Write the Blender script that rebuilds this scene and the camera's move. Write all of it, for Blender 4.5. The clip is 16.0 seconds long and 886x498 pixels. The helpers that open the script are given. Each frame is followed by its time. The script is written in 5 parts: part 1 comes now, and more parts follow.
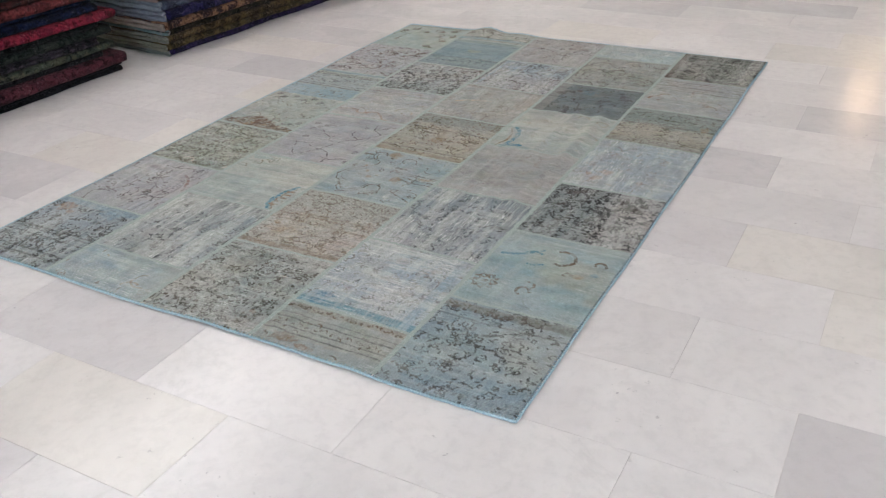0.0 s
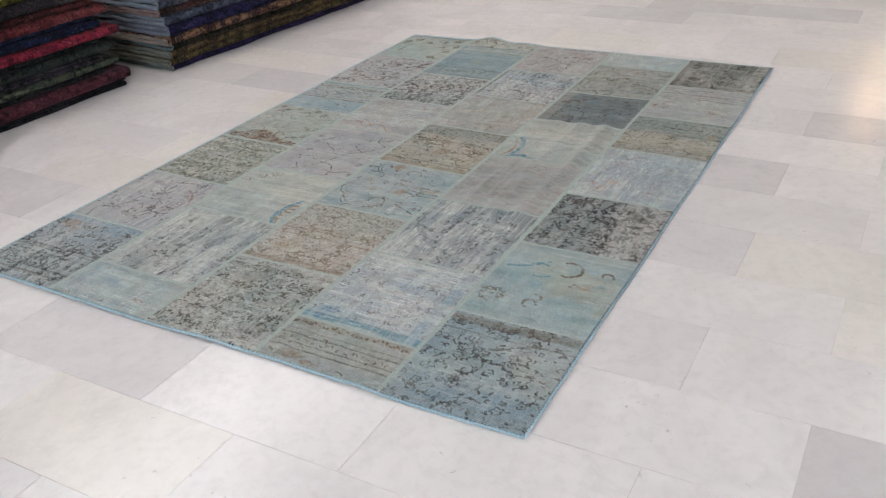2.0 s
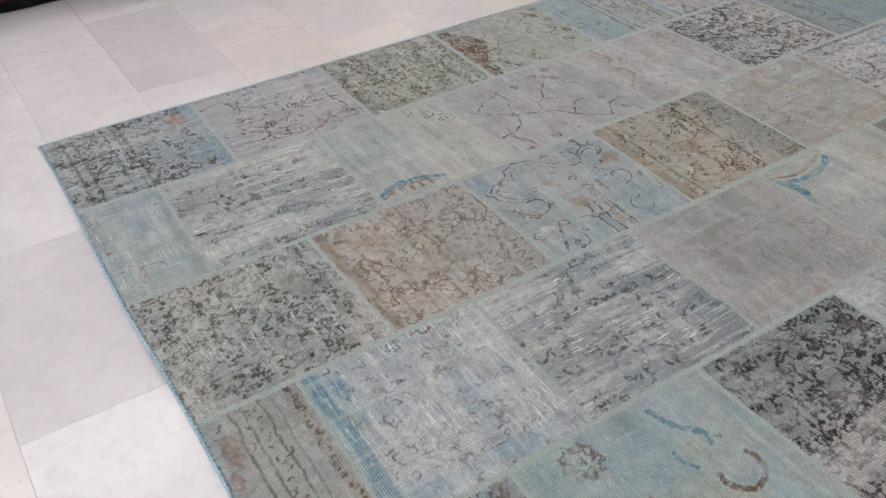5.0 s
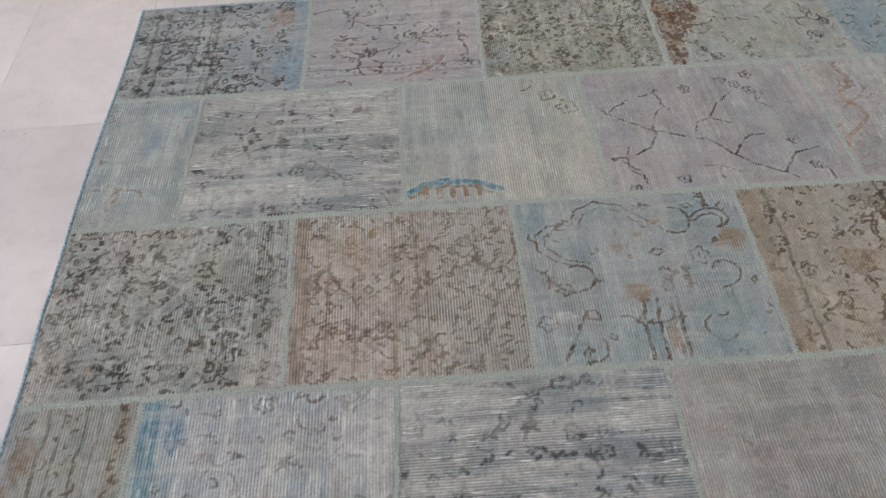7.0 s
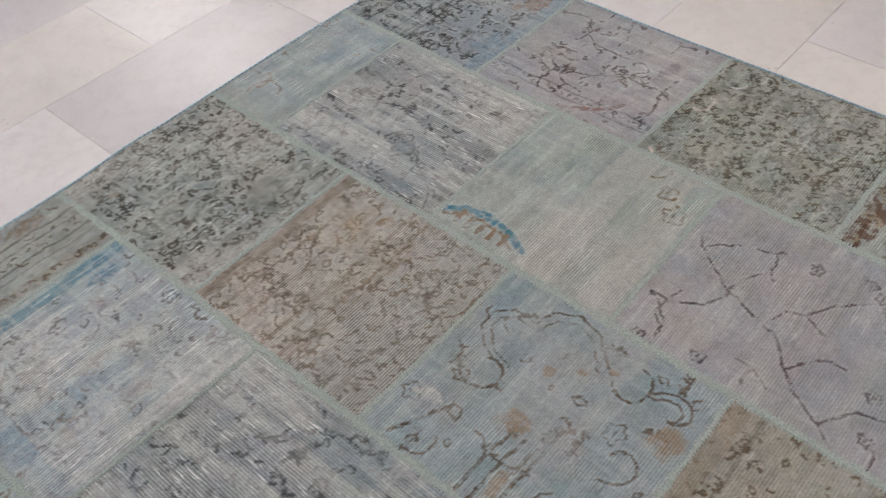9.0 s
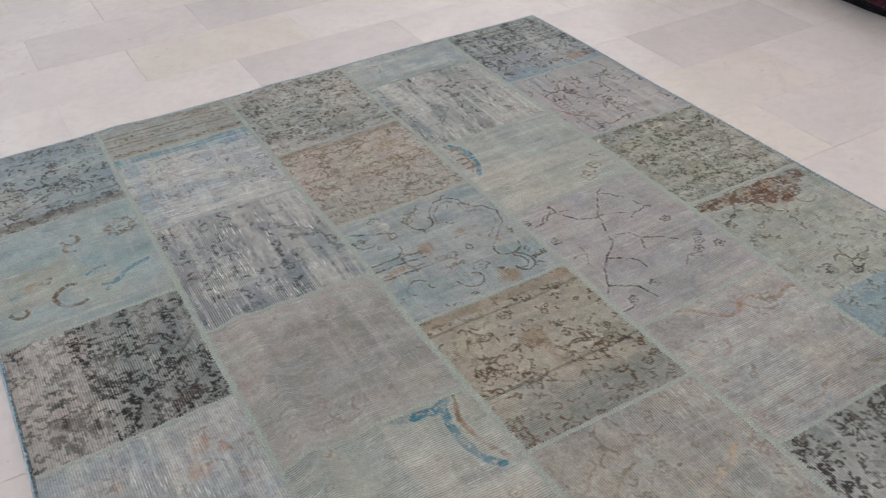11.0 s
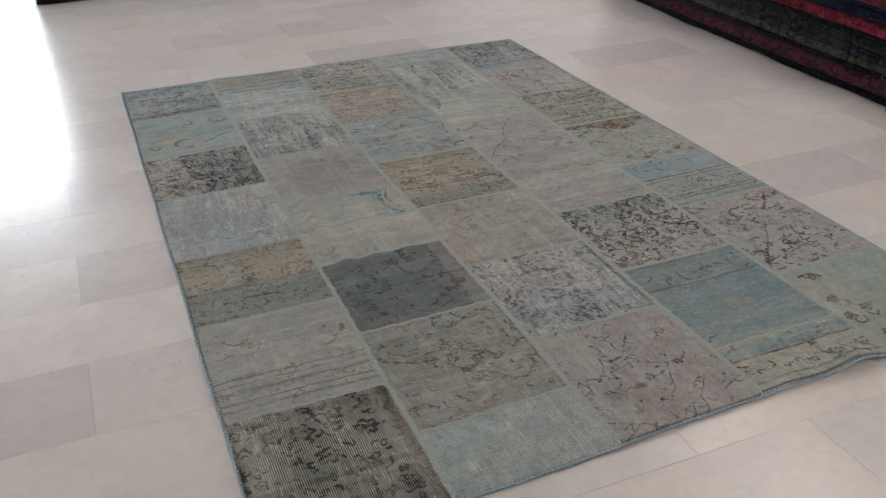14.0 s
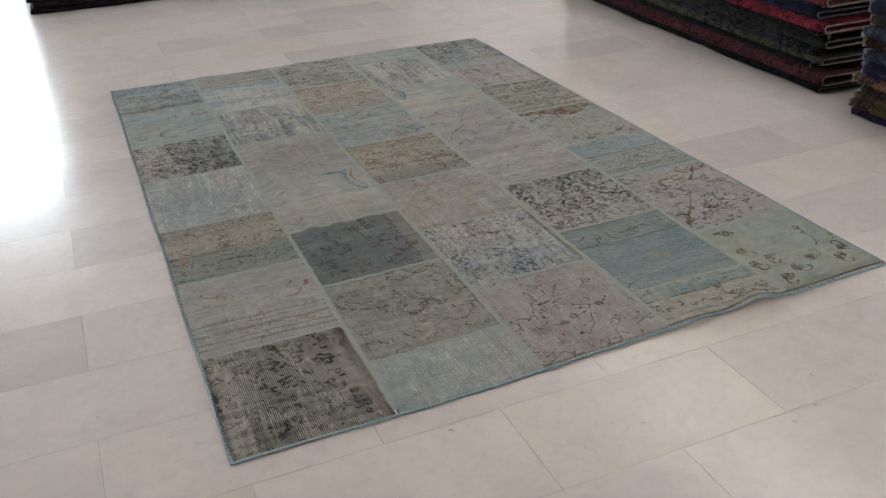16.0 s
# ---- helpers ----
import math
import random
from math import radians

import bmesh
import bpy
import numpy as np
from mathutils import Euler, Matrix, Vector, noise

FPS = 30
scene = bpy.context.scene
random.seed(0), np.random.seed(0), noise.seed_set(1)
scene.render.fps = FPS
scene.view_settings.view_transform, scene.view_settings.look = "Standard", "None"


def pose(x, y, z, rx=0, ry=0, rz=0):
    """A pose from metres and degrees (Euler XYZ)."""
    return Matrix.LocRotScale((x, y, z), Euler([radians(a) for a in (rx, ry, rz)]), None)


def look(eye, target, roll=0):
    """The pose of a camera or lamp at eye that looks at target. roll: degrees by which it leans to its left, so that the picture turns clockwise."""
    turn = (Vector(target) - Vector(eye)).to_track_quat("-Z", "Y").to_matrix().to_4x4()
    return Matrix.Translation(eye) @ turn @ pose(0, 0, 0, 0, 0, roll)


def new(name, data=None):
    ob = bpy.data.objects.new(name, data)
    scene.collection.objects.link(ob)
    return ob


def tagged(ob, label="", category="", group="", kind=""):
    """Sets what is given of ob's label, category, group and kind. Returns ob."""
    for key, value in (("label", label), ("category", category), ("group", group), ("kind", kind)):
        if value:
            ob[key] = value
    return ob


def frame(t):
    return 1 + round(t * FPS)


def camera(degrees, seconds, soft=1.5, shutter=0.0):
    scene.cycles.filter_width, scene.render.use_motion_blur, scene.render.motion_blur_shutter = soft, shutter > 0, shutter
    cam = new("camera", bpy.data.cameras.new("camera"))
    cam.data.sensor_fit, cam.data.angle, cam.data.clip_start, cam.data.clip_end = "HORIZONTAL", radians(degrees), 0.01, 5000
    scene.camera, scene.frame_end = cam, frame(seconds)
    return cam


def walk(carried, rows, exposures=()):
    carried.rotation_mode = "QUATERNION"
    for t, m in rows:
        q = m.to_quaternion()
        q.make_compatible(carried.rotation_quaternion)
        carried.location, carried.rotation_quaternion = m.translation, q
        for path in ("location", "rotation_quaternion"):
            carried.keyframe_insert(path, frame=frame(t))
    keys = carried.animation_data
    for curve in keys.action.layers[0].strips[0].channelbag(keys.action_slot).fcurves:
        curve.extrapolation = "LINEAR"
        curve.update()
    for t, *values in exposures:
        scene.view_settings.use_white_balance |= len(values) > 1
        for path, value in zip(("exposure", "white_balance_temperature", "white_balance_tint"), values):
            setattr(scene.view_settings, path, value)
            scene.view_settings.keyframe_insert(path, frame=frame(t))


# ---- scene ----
cam = camera(52.9, 16.0, soft=1.3)
PATH = [
    (0, (0.666, -1.5, 1.39), (-0.191, 0.022, 0.416), -2.1),
    (0.5, (0.674, -1.478, 1.39), (-0.204, 0.03, 0.414), -2.5),
    (1, (0.681, -1.465, 1.388), (-0.202, 0.044, 0.418), -2.9),
    (1.5, (0.681, -1.471, 1.391), (-0.203, 0.043, 0.429), -3.2),
    (2, (0.659, -1.476, 1.392), (-0.216, 0.047, 0.435), -3.1),
    (2.5, (0.589, -1.452, 1.382), (-0.262, 0.089, 0.434), -2.7),
    (3, (0.606, -1.244, 1.368), (-0.257, 0.282, 0.405), -3.4),
    (3.5, (0.619, -0.991, 1.36), (-0.407, 0.392, 0.342), -3.7),
    (4, (0.515, -0.729, 1.307), (-0.602, 0.525, 0.221), -2.5),
    (4.5, (0.417, -0.463, 1.288), (-0.774, 0.619, 0.101), -2.1),
    (4.7, (0.407, -0.346, 1.274), (-0.856, 0.633, 0.072), -2.0),
    (6.8, (0.053, 0.603, 1.246), (-1.304, 0.748, -0.215), -1.5),
    (7, (0.038, 0.693, 1.204), (-1.338, 0.717, -0.246), -3.1),
    (7.5, (-0.196, 0.848, 1.187), (-1.527, 0.704, -0.300), -1.6),
    (8, (-0.345, 0.974, 1.167), (-1.629, 0.603, -0.322), -2.3),
    (8.2, (-0.378, 1.076, 1.158), (-1.605, 0.543, -0.328), -3.5),
    (10.3, (-0.31, 2.208, 1.295), (-1.118, 0.91, 0.006), -2.5),
    (10.5, (-0.255, 2.328, 1.271), (-1.061, 0.972, 0.042), -2.7),
    (11, (-0.167, 2.595, 1.306), (-0.932, 1.189, 0.107), -2.5),
    (11.5, (-0.192, 2.9, 1.31), (-0.906, 1.435, 0.151), -1.3),
    (12, (-0.18, 3.178, 1.334), (-0.835, 1.658, 0.212), -1.9),
    (12.5, (-0.064, 3.453, 1.334), (-0.752, 1.927, 0.24), -2.1),
    (13, (0.003, 3.716, 1.358), (-0.675, 2.165, 0.293), -1.7),
    (13.5, (0.008, 4.021, 1.358), (-0.618, 2.409, 0.354), -1.3),
    (14, (0.12, 4.243, 1.357), (-0.533, 2.622, 0.384), -1.3),
    (14.5, (0.231, 4.43, 1.358), (-0.494, 2.825, 0.411), -1.5),
    (15, (0.187, 4.559, 1.365), (-0.529, 2.949, 0.417), -1.5),
    (15.5, (0.126, 4.624, 1.369), (-0.559, 3.001, 0.423), -0.9),
    (16, (0.132, 4.619, 1.372), (-0.536, 2.989, 0.424), -2.1),
]
EXPOSURES = [(0, 0.17, 6250, 11), (2.5, 0.21, 6250, 11.5), (4.5, 0.22, 6280, 15), (7.5, -0.04, 6400, 16), (11, 0.05, 6430, 14.5), (12, 0.02, 6450, 14), (12.5, 0.02, 6480, 14), (13, -0.24, 6540, 14), (14.5, -0.40, 6640, 13), (16, -0.39, 6680, 12)]
walk(cam, [(t, look(eye, target, roll)) for t, eye, target, roll in PATH], exposures=EXPOSURES)

# ---- world, daylight and lamps ----
ROOM_X0, ROOM_X1, ROOM_Y0, ROOM_Y1, ROOM_H = -4.1, 3.6, -6.2, 8.2, 3.1
DOOR_X0, DOOR_X1, DOOR_H = 0.52, 1.75, 2.85

world = bpy.data.worlds.new("world")
scene.world = world
world.use_nodes = True
sky = world.node_tree.nodes.new("ShaderNodeTexSky")
sky.sky_type, sky.sun_disc = "NISHITA", False
sky.sun_elevation, sky.sun_rotation = radians(50), radians(120)
world.node_tree.links.new(sky.outputs[0], world.node_tree.nodes["Background"].inputs[0])
world.node_tree.nodes["Background"].inputs[1].default_value = 0.12


def area_lamp(name, place, target, sx, sy, watts, colour):
    data = bpy.data.lights.new(name, "AREA")
    data.shape, data.size, data.size_y, data.energy, data.color = "RECTANGLE", sx, sy, watts, colour
    ob = new(name, data)
    ob.matrix_world = look(place, target)
    return ob


DAYLIGHT = area_lamp("shopfront_daylight", ((DOOR_X0 + DOOR_X1) / 2, ROOM_Y0 - 0.02, DOOR_H / 2), ((DOOR_X0 + DOOR_X1) / 2, 5, DOOR_H / 2), DOOR_X1 - DOOR_X0 - 0.1, DOOR_H - 0.1, 230, (0.80, 0.92, 1.0))
# added fill: unseen strip lamps along both long walls light the ceiling evenly
FILL_PLACES = [(x, y) for x in (ROOM_X0 + 0.16, ROOM_X1 - 0.16) for y in (-3.6, 1.0, 5.6)]
for x, y in FILL_PLACES:
    area_lamp("fill_lamp", (x, y, 2.56), (x + (0.5 if x < 0 else -0.5), y, 3.1), 4.2, 0.12, (146 if x < 0 else 96) * {-3.6: 0.60, 1.0: 1.04, 5.6: 1.08}[y], (0.985, 0.97, 0.985) if y < 5 else (1.0, 0.965, 0.95))


# ---- materials ----
def srgb(r, g, b, k=1.0):
    return tuple(k * ((c / 255 / 12.92) if c / 255 < 0.04045 else ((c / 255 + 0.055) / 1.055) ** 2.4) for c in (r, g, b)) + (1.0,)


class Nodes:
    """A small helper that wires a node material."""

    def __init__(self, name):
        self.mat = bpy.data.materials.new(name)
        self.mat.use_nodes = True
        self.t = self.mat.node_tree
        self.bsdf = self.t.nodes["Principled BSDF"]

    def put(self, socket, value):
        if isinstance(value, bpy.types.NodeSocket):
            self.t.links.new(value, socket)
        elif value is not None:
            socket.default_value = value

    def node(self, kind, *values, **settings):
        n = self.t.nodes.new(kind)
        for k, v in settings.items():
            setattr(n, k, v)
        for s, v in zip(n.inputs, values):
            self.put(s, v)
        return n

    def math(self, op, a, b=None, c=None):
        return self.node("ShaderNodeMath", a, b, c, operation=op).outputs[0]

    def vec(self, op, a, b=None):
        return self.node("ShaderNodeVectorMath", a, b, operation=op).outputs[0]

    def step(self, v, lo, hi, a=0.0, b=1.0):
        return self.node("ShaderNodeMapRange", v, lo, hi, a, b, interpolation_type="SMOOTHSTEP").outputs[0]

    def mix(self, f, a, b, blend="MIX"):
        n = self.t.nodes.new("ShaderNodeMix")
        n.data_type, n.blend_type = "RGBA", blend
        self.put(n.inputs[0], f), self.put(n.inputs[6], a), self.put(n.inputs[7], b)
        return n.outputs[2]

    def noise(self, v, scale, detail=2.0, rough=0.5, distort=0.0):
        n = self.t.nodes.new("ShaderNodeTexNoise")
        for k, x in (("Vector", v), ("Scale", scale), ("Detail", detail), ("Roughness", rough), ("Distortion", distort)):
            self.put(n.inputs[k], x)
        return n.outputs["Fac"]

    def noise_colour(self, v, scale, detail=2.0):
        n = self.t.nodes.new("ShaderNodeTexNoise")
        for k, x in (("Vector", v), ("Scale", scale), ("Detail", detail)):
            self.put(n.inputs[k], x)
        return n.outputs["Color"]

    def voronoi(self, v, scale, feature="F1"):
        n = self.t.nodes.new("ShaderNodeTexVoronoi")
        n.feature = feature
        self.put(n.inputs["Vector"], v), self.put(n.inputs["Scale"], scale)
        return n.outputs["Distance"]

    def stretched(self, v, sx, sy, off=0.0):
        n = self.t.nodes.new("ShaderNodeMapping")
        self.put(n.inputs["Vector"], v)
        n.inputs["Scale"].default_value = (sx, sy, 1)
        n.inputs["Location"].default_value = (off, off * 0.7, 0)
        return n.outputs[0]

    def position(self):
        return self.t.nodes.new("ShaderNodeNewGeometry").outputs["Position"]

    def local(self):
        return self.t.nodes.new("ShaderNodeTexCoord").outputs["Object"]

    def rand(self):
        return self.t.nodes.new("ShaderNodeObjectInfo").outputs["Random"]

    def bump(self, height, strength=0.3, distance=0.002):
        n = self.t.nodes.new("ShaderNodeBump")
        n.inputs["Strength"].default_value, n.inputs["Distance"].default_value = strength, distance
        self.put(n.inputs["Height"], height)
        self.put(self.bsdf.inputs["Normal"], n.outputs[0])

    def done(self, colour, rough=0.6, metal=0.0, spec=None):
        self.put(self.bsdf.inputs["Base Color"], colour)
        self.put(self.bsdf.inputs["Roughness"], rough)
        self.put(self.bsdf.inputs["Metallic"], metal)
        if spec is not None:
            self.bsdf.inputs["Specular IOR Level"].default_value = spec
        return self.mat


def marble(name, light, dark, blotch):
    """Honed, worn marble: cloudy, with grey specks and faint veins."""
    n = Nodes(name)
    p, r = n.position(), n.rand()
    shift = n.vec("ADD", p, n.node("ShaderNodeCombineXYZ", n.math("MULTIPLY", r, 37.0), n.math("MULTIPLY", r, 91.0), n.math("MULTIPLY", r, 13.0)).outputs[0])
    cloud = n.noise(shift, 2.3, 5, 0.6, 0.8)
    fine = n.noise(shift, 26, 5, 0.68, 0.3)
    vein = n.step(n.math("ABSOLUTE", n.math("SUBTRACT", n.noise(shift, 2.4, 5, 0.62, 1.4), 0.5)), 0.0, 0.035, 1.0, 0.0)
    vein = n.math("MULTIPLY", vein, n.step(n.noise(shift, 1.7, 2), 0.46, 0.62))
    speck = n.math("MULTIPLY", n.step(n.noise(shift, 42, 3, 0.6), 0.64, 0.76), n.step(n.noise(shift, 5, 2), 0.48, 0.66))
    c = n.mix(n.step(cloud, 0.32, 0.68), light, dark)
    c = n.mix(n.math("MULTIPLY", n.step(fine, 0.42, 0.70), 0.32), c, blotch)
    c = n.mix(n.math("MULTIPLY", vein, 0.07), c, srgb(160, 154, 150, 0.75))
    c = n.mix(n.math("MULTIPLY", speck, 0.5), c, srgb(150, 146, 146, 0.6))
    tone = n.math("ADD", n.math("MULTIPLY", r, 0.06), 0.96)
    c = n.mix(1.0, c, n.node("ShaderNodeCombineXYZ", tone, tone, tone).outputs[0], "MULTIPLY")
    rough = n.math("ADD", n.math("MULTIPLY", n.noise(p, 7, 5, 0.65), 0.12), 0.13)
    n.bump(n.noise(p, 11, 4, 0.6), 0.10, 0.0012)
    return n.done(c, rough, spec=0.5)


LIGHT, GREY, WARM = (
    marble("marble_light", srgb(234, 227, 224, 0.82), srgb(224, 217, 215, 0.82), srgb(210, 203, 202, 0.80)),
    marble("marble_grey", srgb(222, 215, 214, 0.81), srgb(213, 206, 205, 0.81), srgb(200, 193, 192, 0.80)),
    marble("marble_warm", srgb(234, 226, 219, 0.82), srgb(226, 218, 211, 0.82), srgb(212, 204, 198, 0.80)),
)


def plain(name, colour, colour2, scale=20, rough=0.7, bump=0.15, spec=0.3, metal=0.0):
    n = Nodes(name)
    p = n.position()
    c = n.mix(n.step(n.noise(p, scale, 4, 0.6), 0.35, 0.65), colour, colour2)
    c = n.mix(n.math("MULTIPLY", n.noise(p, scale * 9, 3), 0.25), c, colour2)
    n.bump(n.noise(p, scale * 6, 4), bump, 0.002)
    return n.done(c, rough, metal, spec)


GROUT = plain("grout", srgb(216, 208, 203, 0.8), srgb(186, 176, 169, 0.8), 4, 0.85)
WALL = plain("wall_paint", (0.74, 0.72, 0.68, 1), (0.70, 0.68, 0.64, 1), 3, 0.8)
# invented dark tone for the unseen south wall, so the floor mirrors less light
DARK_WALL = plain("reflection_dimming_paint", (0.26, 0.24, 0.22, 1), (0.22, 0.20, 0.19, 1), 3, 0.8)
CEILING = plain("ceiling_paint", (0.80, 0.79, 0.77, 1), (0.76, 0.75, 0.73, 1), 3, 0.9)
METAL = plain("frame_metal", (0.30, 0.30, 0.31, 1), (0.25, 0.25, 0.26, 1), 8, 0.4, 0.05, 0.5, 1.0)
BLACK = plain("black_plastic", (0.012, 0.012, 0.013, 1), (0.02, 0.02, 0.021, 1), 25, 0.45)
PAVING = plain("outside_paving", (0.42, 0.40, 0.37, 1), (0.34, 0.32, 0.30, 1), 5, 0.85)

K = 0.95


def stitch_material(name, colour, colour2):
    n = Nodes(name)
    p = n.position()
    c = n.mix(n.step(n.noise(p, 260, 2), 0.4, 0.6), colour, colour2)
    c = n.mix(n.math("MULTIPLY", n.step(n.noise(p, 12, 4), 0.4, 0.7), 0.5), c, colour2)
    n.bump(n.noise(p, 300, 3), 0.4, 0.002)
    return n.done(c, 0.8, spec=0.2)


SEAM = stitch_material("seam_thread", srgb(158, 164, 157, 1.0), srgb(138, 147, 142, 1.0))
BINDING = stitch_material("binding_yarn", srgb(166, 187, 196, 1.0), srgb(138, 160, 172, 1.0))
BACKING = stitch_material("pale_backing", srgb(176, 172, 168, 0.62), srgb(112, 110, 108, 0.5))


def carpet_cloth(name, ground, fleck, amount=0.5, scale=26):
    """Knotted pile seen on a fold: pattern in broken blocks, black shading of the pile, pale rubbed nap."""
    n = Nodes(name)
    p = n.local()
    black = n.mix(1.0, ground, (0.10, 0.10, 0.13, 1), "MULTIPLY")
    c = n.mix(n.step(n.noise(p, scale * 0.6, 3, 0.6, 0.5), 0.46, 0.56, 0.0, min(1.0, amount * 1.6)), ground, fleck)
    c = n.mix(n.step(n.noise(n.vec("ADD", p, (4.0, 1.0, 2.0)), 26, 4, 0.7, 0.3), 0.50, 0.60, 0.0, 0.85), c, black)
    c = n.mix(n.step(n.noise(n.vec("ADD", p, (2.0, 5.0, 2.0)), 110, 3, 0.7), 0.50, 0.62, 0.0, 0.55), c, black)
    pale = n.mix(0.45, n.mix(1.0, ground, (2.6, 2.6, 2.6, 1), "MULTIPLY"), (0.16, 0.15, 0.15, 1))
    c = n.mix(n.math("MULTIPLY", n.step(n.noise(n.vec("ADD", p, (1.0, 7.0, 3.0)), 90, 4, 0.7), 0.54, 0.64), n.step(n.noise(p, 8, 2), 0.42, 0.58, 0.15, 0.7)), c, pale)
    c = n.mix(n.step(n.noise(p, 260, 2, 0.7), 0.4, 0.6, 0.0, 0.45), c, n.mix(1.0, c, (0.35, 0.35, 0.35, 1), "MULTIPLY"))
    n.bump(n.noise(p, 120, 4, 0.8), 1.0, 0.008)
    n.bsdf.inputs["Sheen Weight"].default_value = 0.03
    return n.done(c, 0.95, spec=0.05)


# ---- mesh helpers ----
def mesh_of(name, bm, material):
    me = bpy.data.meshes.new(name)
    bm.normal_update()
    bm.to_mesh(me)
    bm.free()
    me.materials.append(material)
    return me


def part(name, bm, material, parent, label="", smooth=False):
    me = mesh_of(name, bm, material)
    if smooth:
        me.polygons.foreach_set("use_smooth", [True] * len(me.polygons))
    ob = new(name, me)
    ob.parent = parent
    if label:
        ob["label"] = label
    return ob


def box(bm, x0, y0, z0, x1, y1, z1, bevel=0.0):
    got = bmesh.ops.create_cube(bm, size=1.0, matrix=Matrix.LocRotScale(((x0 + x1) / 2, (y0 + y1) / 2, (z0 + z1) / 2), None, (x1 - x0, y1 - y0, z1 - z0)))
    if bevel:
        edges = list({e for v in got["verts"] for e in v.link_edges})
        bmesh.ops.bevel(bm, geom=edges, offset=bevel, segments=2, affect="EDGES", profile=0.5)


def tube(bm, points, radius, sides=6, closed=False):
    """A round cord along the points."""
    rings = []
    for i, p in enumerate(points):
        a, b = Vector(points[max(i - 1, 0)]), Vector(points[min(i + 1, len(points) - 1)])
        d = (b - a).normalized()
        up = Vector((0, 0, 1)) if abs(d.z) < 0.9 else Vector((1, 0, 0))
        u = d.cross(up).normalized()
        v = d.cross(u)
        rings.append([bm.verts.new(Vector(p) + radius * (math.cos(k * math.tau / sides) * u + math.sin(k * math.tau / sides) * v)) for k in range(sides)])
    for r, s in zip(rings, rings[1:]):
        for k in range(sides):
            bm.faces.new((r[k], r[(k + 1) % sides], s[(k + 1) % sides], s[k]))
    bm.faces.new(rings[0]), bm.faces.new(rings[-1][::-1])
    bmesh.ops.recalc_face_normals(bm, faces=bm.faces)


def structure(name, bm, material, label, category):
    ob = new(name, mesh_of(name, bm, material))
    return tagged(ob, label, category, kind="structure")


# ---- room shell ----
bm = bmesh.new()
box(bm, ROOM_X0 - 0.2, ROOM_Y0 - 0.2, -0.25, ROOM_X1 + 0.2, ROOM_Y1 + 0.2, -0.0025)
floor = structure("floor", bm, GROUT, "pale marble floor laid in half-bond rectangular tiles", "floor")

bm = bmesh.new()
box(bm, ROOM_X0 - 0.2, ROOM_Y0 - 0.2, ROOM_H, ROOM_X1 + 0.2, ROOM_Y1 + 0.2, ROOM_H + 0.2)
structure("ceiling", bm, CEILING, "plain white painted shop ceiling", "ceiling")

for name, b in (("wall_west", (ROOM_X0 - 0.2, ROOM_Y0, ROOM_X0, ROOM_Y1)), ("wall_east", (ROOM_X1, ROOM_Y0, ROOM_X1 + 0.2, ROOM_Y1)), ("wall_north", (ROOM_X0 - 0.2, ROOM_Y1, ROOM_X1 + 0.2, ROOM_Y1 + 0.2))):
    bm = bmesh.new()
    box(bm, b[0], b[1], -0.0025, b[2], b[3], ROOM_H)
    structure(name, bm, WALL, "plain off-white painted shop wall", "wall")
# out of view; its dark colour only tones down the floor's reflection
bm = bmesh.new()
box(bm, ROOM_X0 - 0.2, ROOM_Y0 - 0.2, -0.0025, DOOR_X0, ROOM_Y0, ROOM_H)
box(bm, DOOR_X1, ROOM_Y0 - 0.2, -0.0025, ROOM_X1 + 0.2, ROOM_Y0, ROOM_H)
box(bm, DOOR_X0, ROOM_Y0 - 0.2, DOOR_H, DOOR_X1, ROOM_Y0, ROOM_H)
structure("wall_south", bm, DARK_WALL, "plain unseen wall round a wide shop entrance, darkened to dim its floor reflection", "wall")

bm = bmesh.new()
box(bm, -30, -60, -0.3, 30, ROOM_Y0 - 0.2, -0.02)
structure("ground", bm, PAVING, "sunlit grey street paving outside the entrance", "ground")

entrance = tagged(new("window_1"), "wide open shop entrance with a slim grey metal frame", "entrance", kind="structure")
for name, b in (("window_frame", (DOOR_X0, -0.06, 0, DOOR_X0 + 0.05, 0.0, DOOR_H)), ("window_frame", (DOOR_X1 - 0.05, -0.06, 0, DOOR_X1, 0.0, DOOR_H)), ("window_frame", (DOOR_X0 + 0.05, -0.06, DOOR_H - 0.05, DOOR_X1 - 0.05, 0.0, DOOR_H))):
    bm = bmesh.new()
    box(bm, b[0], ROOM_Y0 - 0.1 + b[1], b[2], b[3], ROOM_Y0 - 0.1 + b[4], b[5], 0.004)
    part(name, bm, METAL, entrance)


# ---- wall lamp, added fill-lamp ledges and the table at the far end ----
GLOW = bpy.data.materials.new("lit_diffuser")
GLOW.use_nodes = True
GLOW.node_tree.nodes["Principled BSDF"].inputs["Base Color"].default_value = (0.8, 0.78, 0.74, 1)
GLOW.node_tree.nodes["Principled BSDF"].inputs["Emission Color"].default_value = (1.0, 0.96, 0.92, 1)
GLOW.node_tree.nodes["Principled BSDF"].inputs["Emission Strength"].default_value = 1.2
WARM_GLOW = GLOW.copy()
WARM_GLOW.name = "lit_warm_shade"
WARM_GLOW.node_tree.nodes["Principled BSDF"].inputs["Emission Color"].default_value = (1.0, 0.66, 0.36, 1)
WARM_GLOW.node_tree.nodes["Principled BSDF"].inputs["Emission Strength"].default_value = 14.0
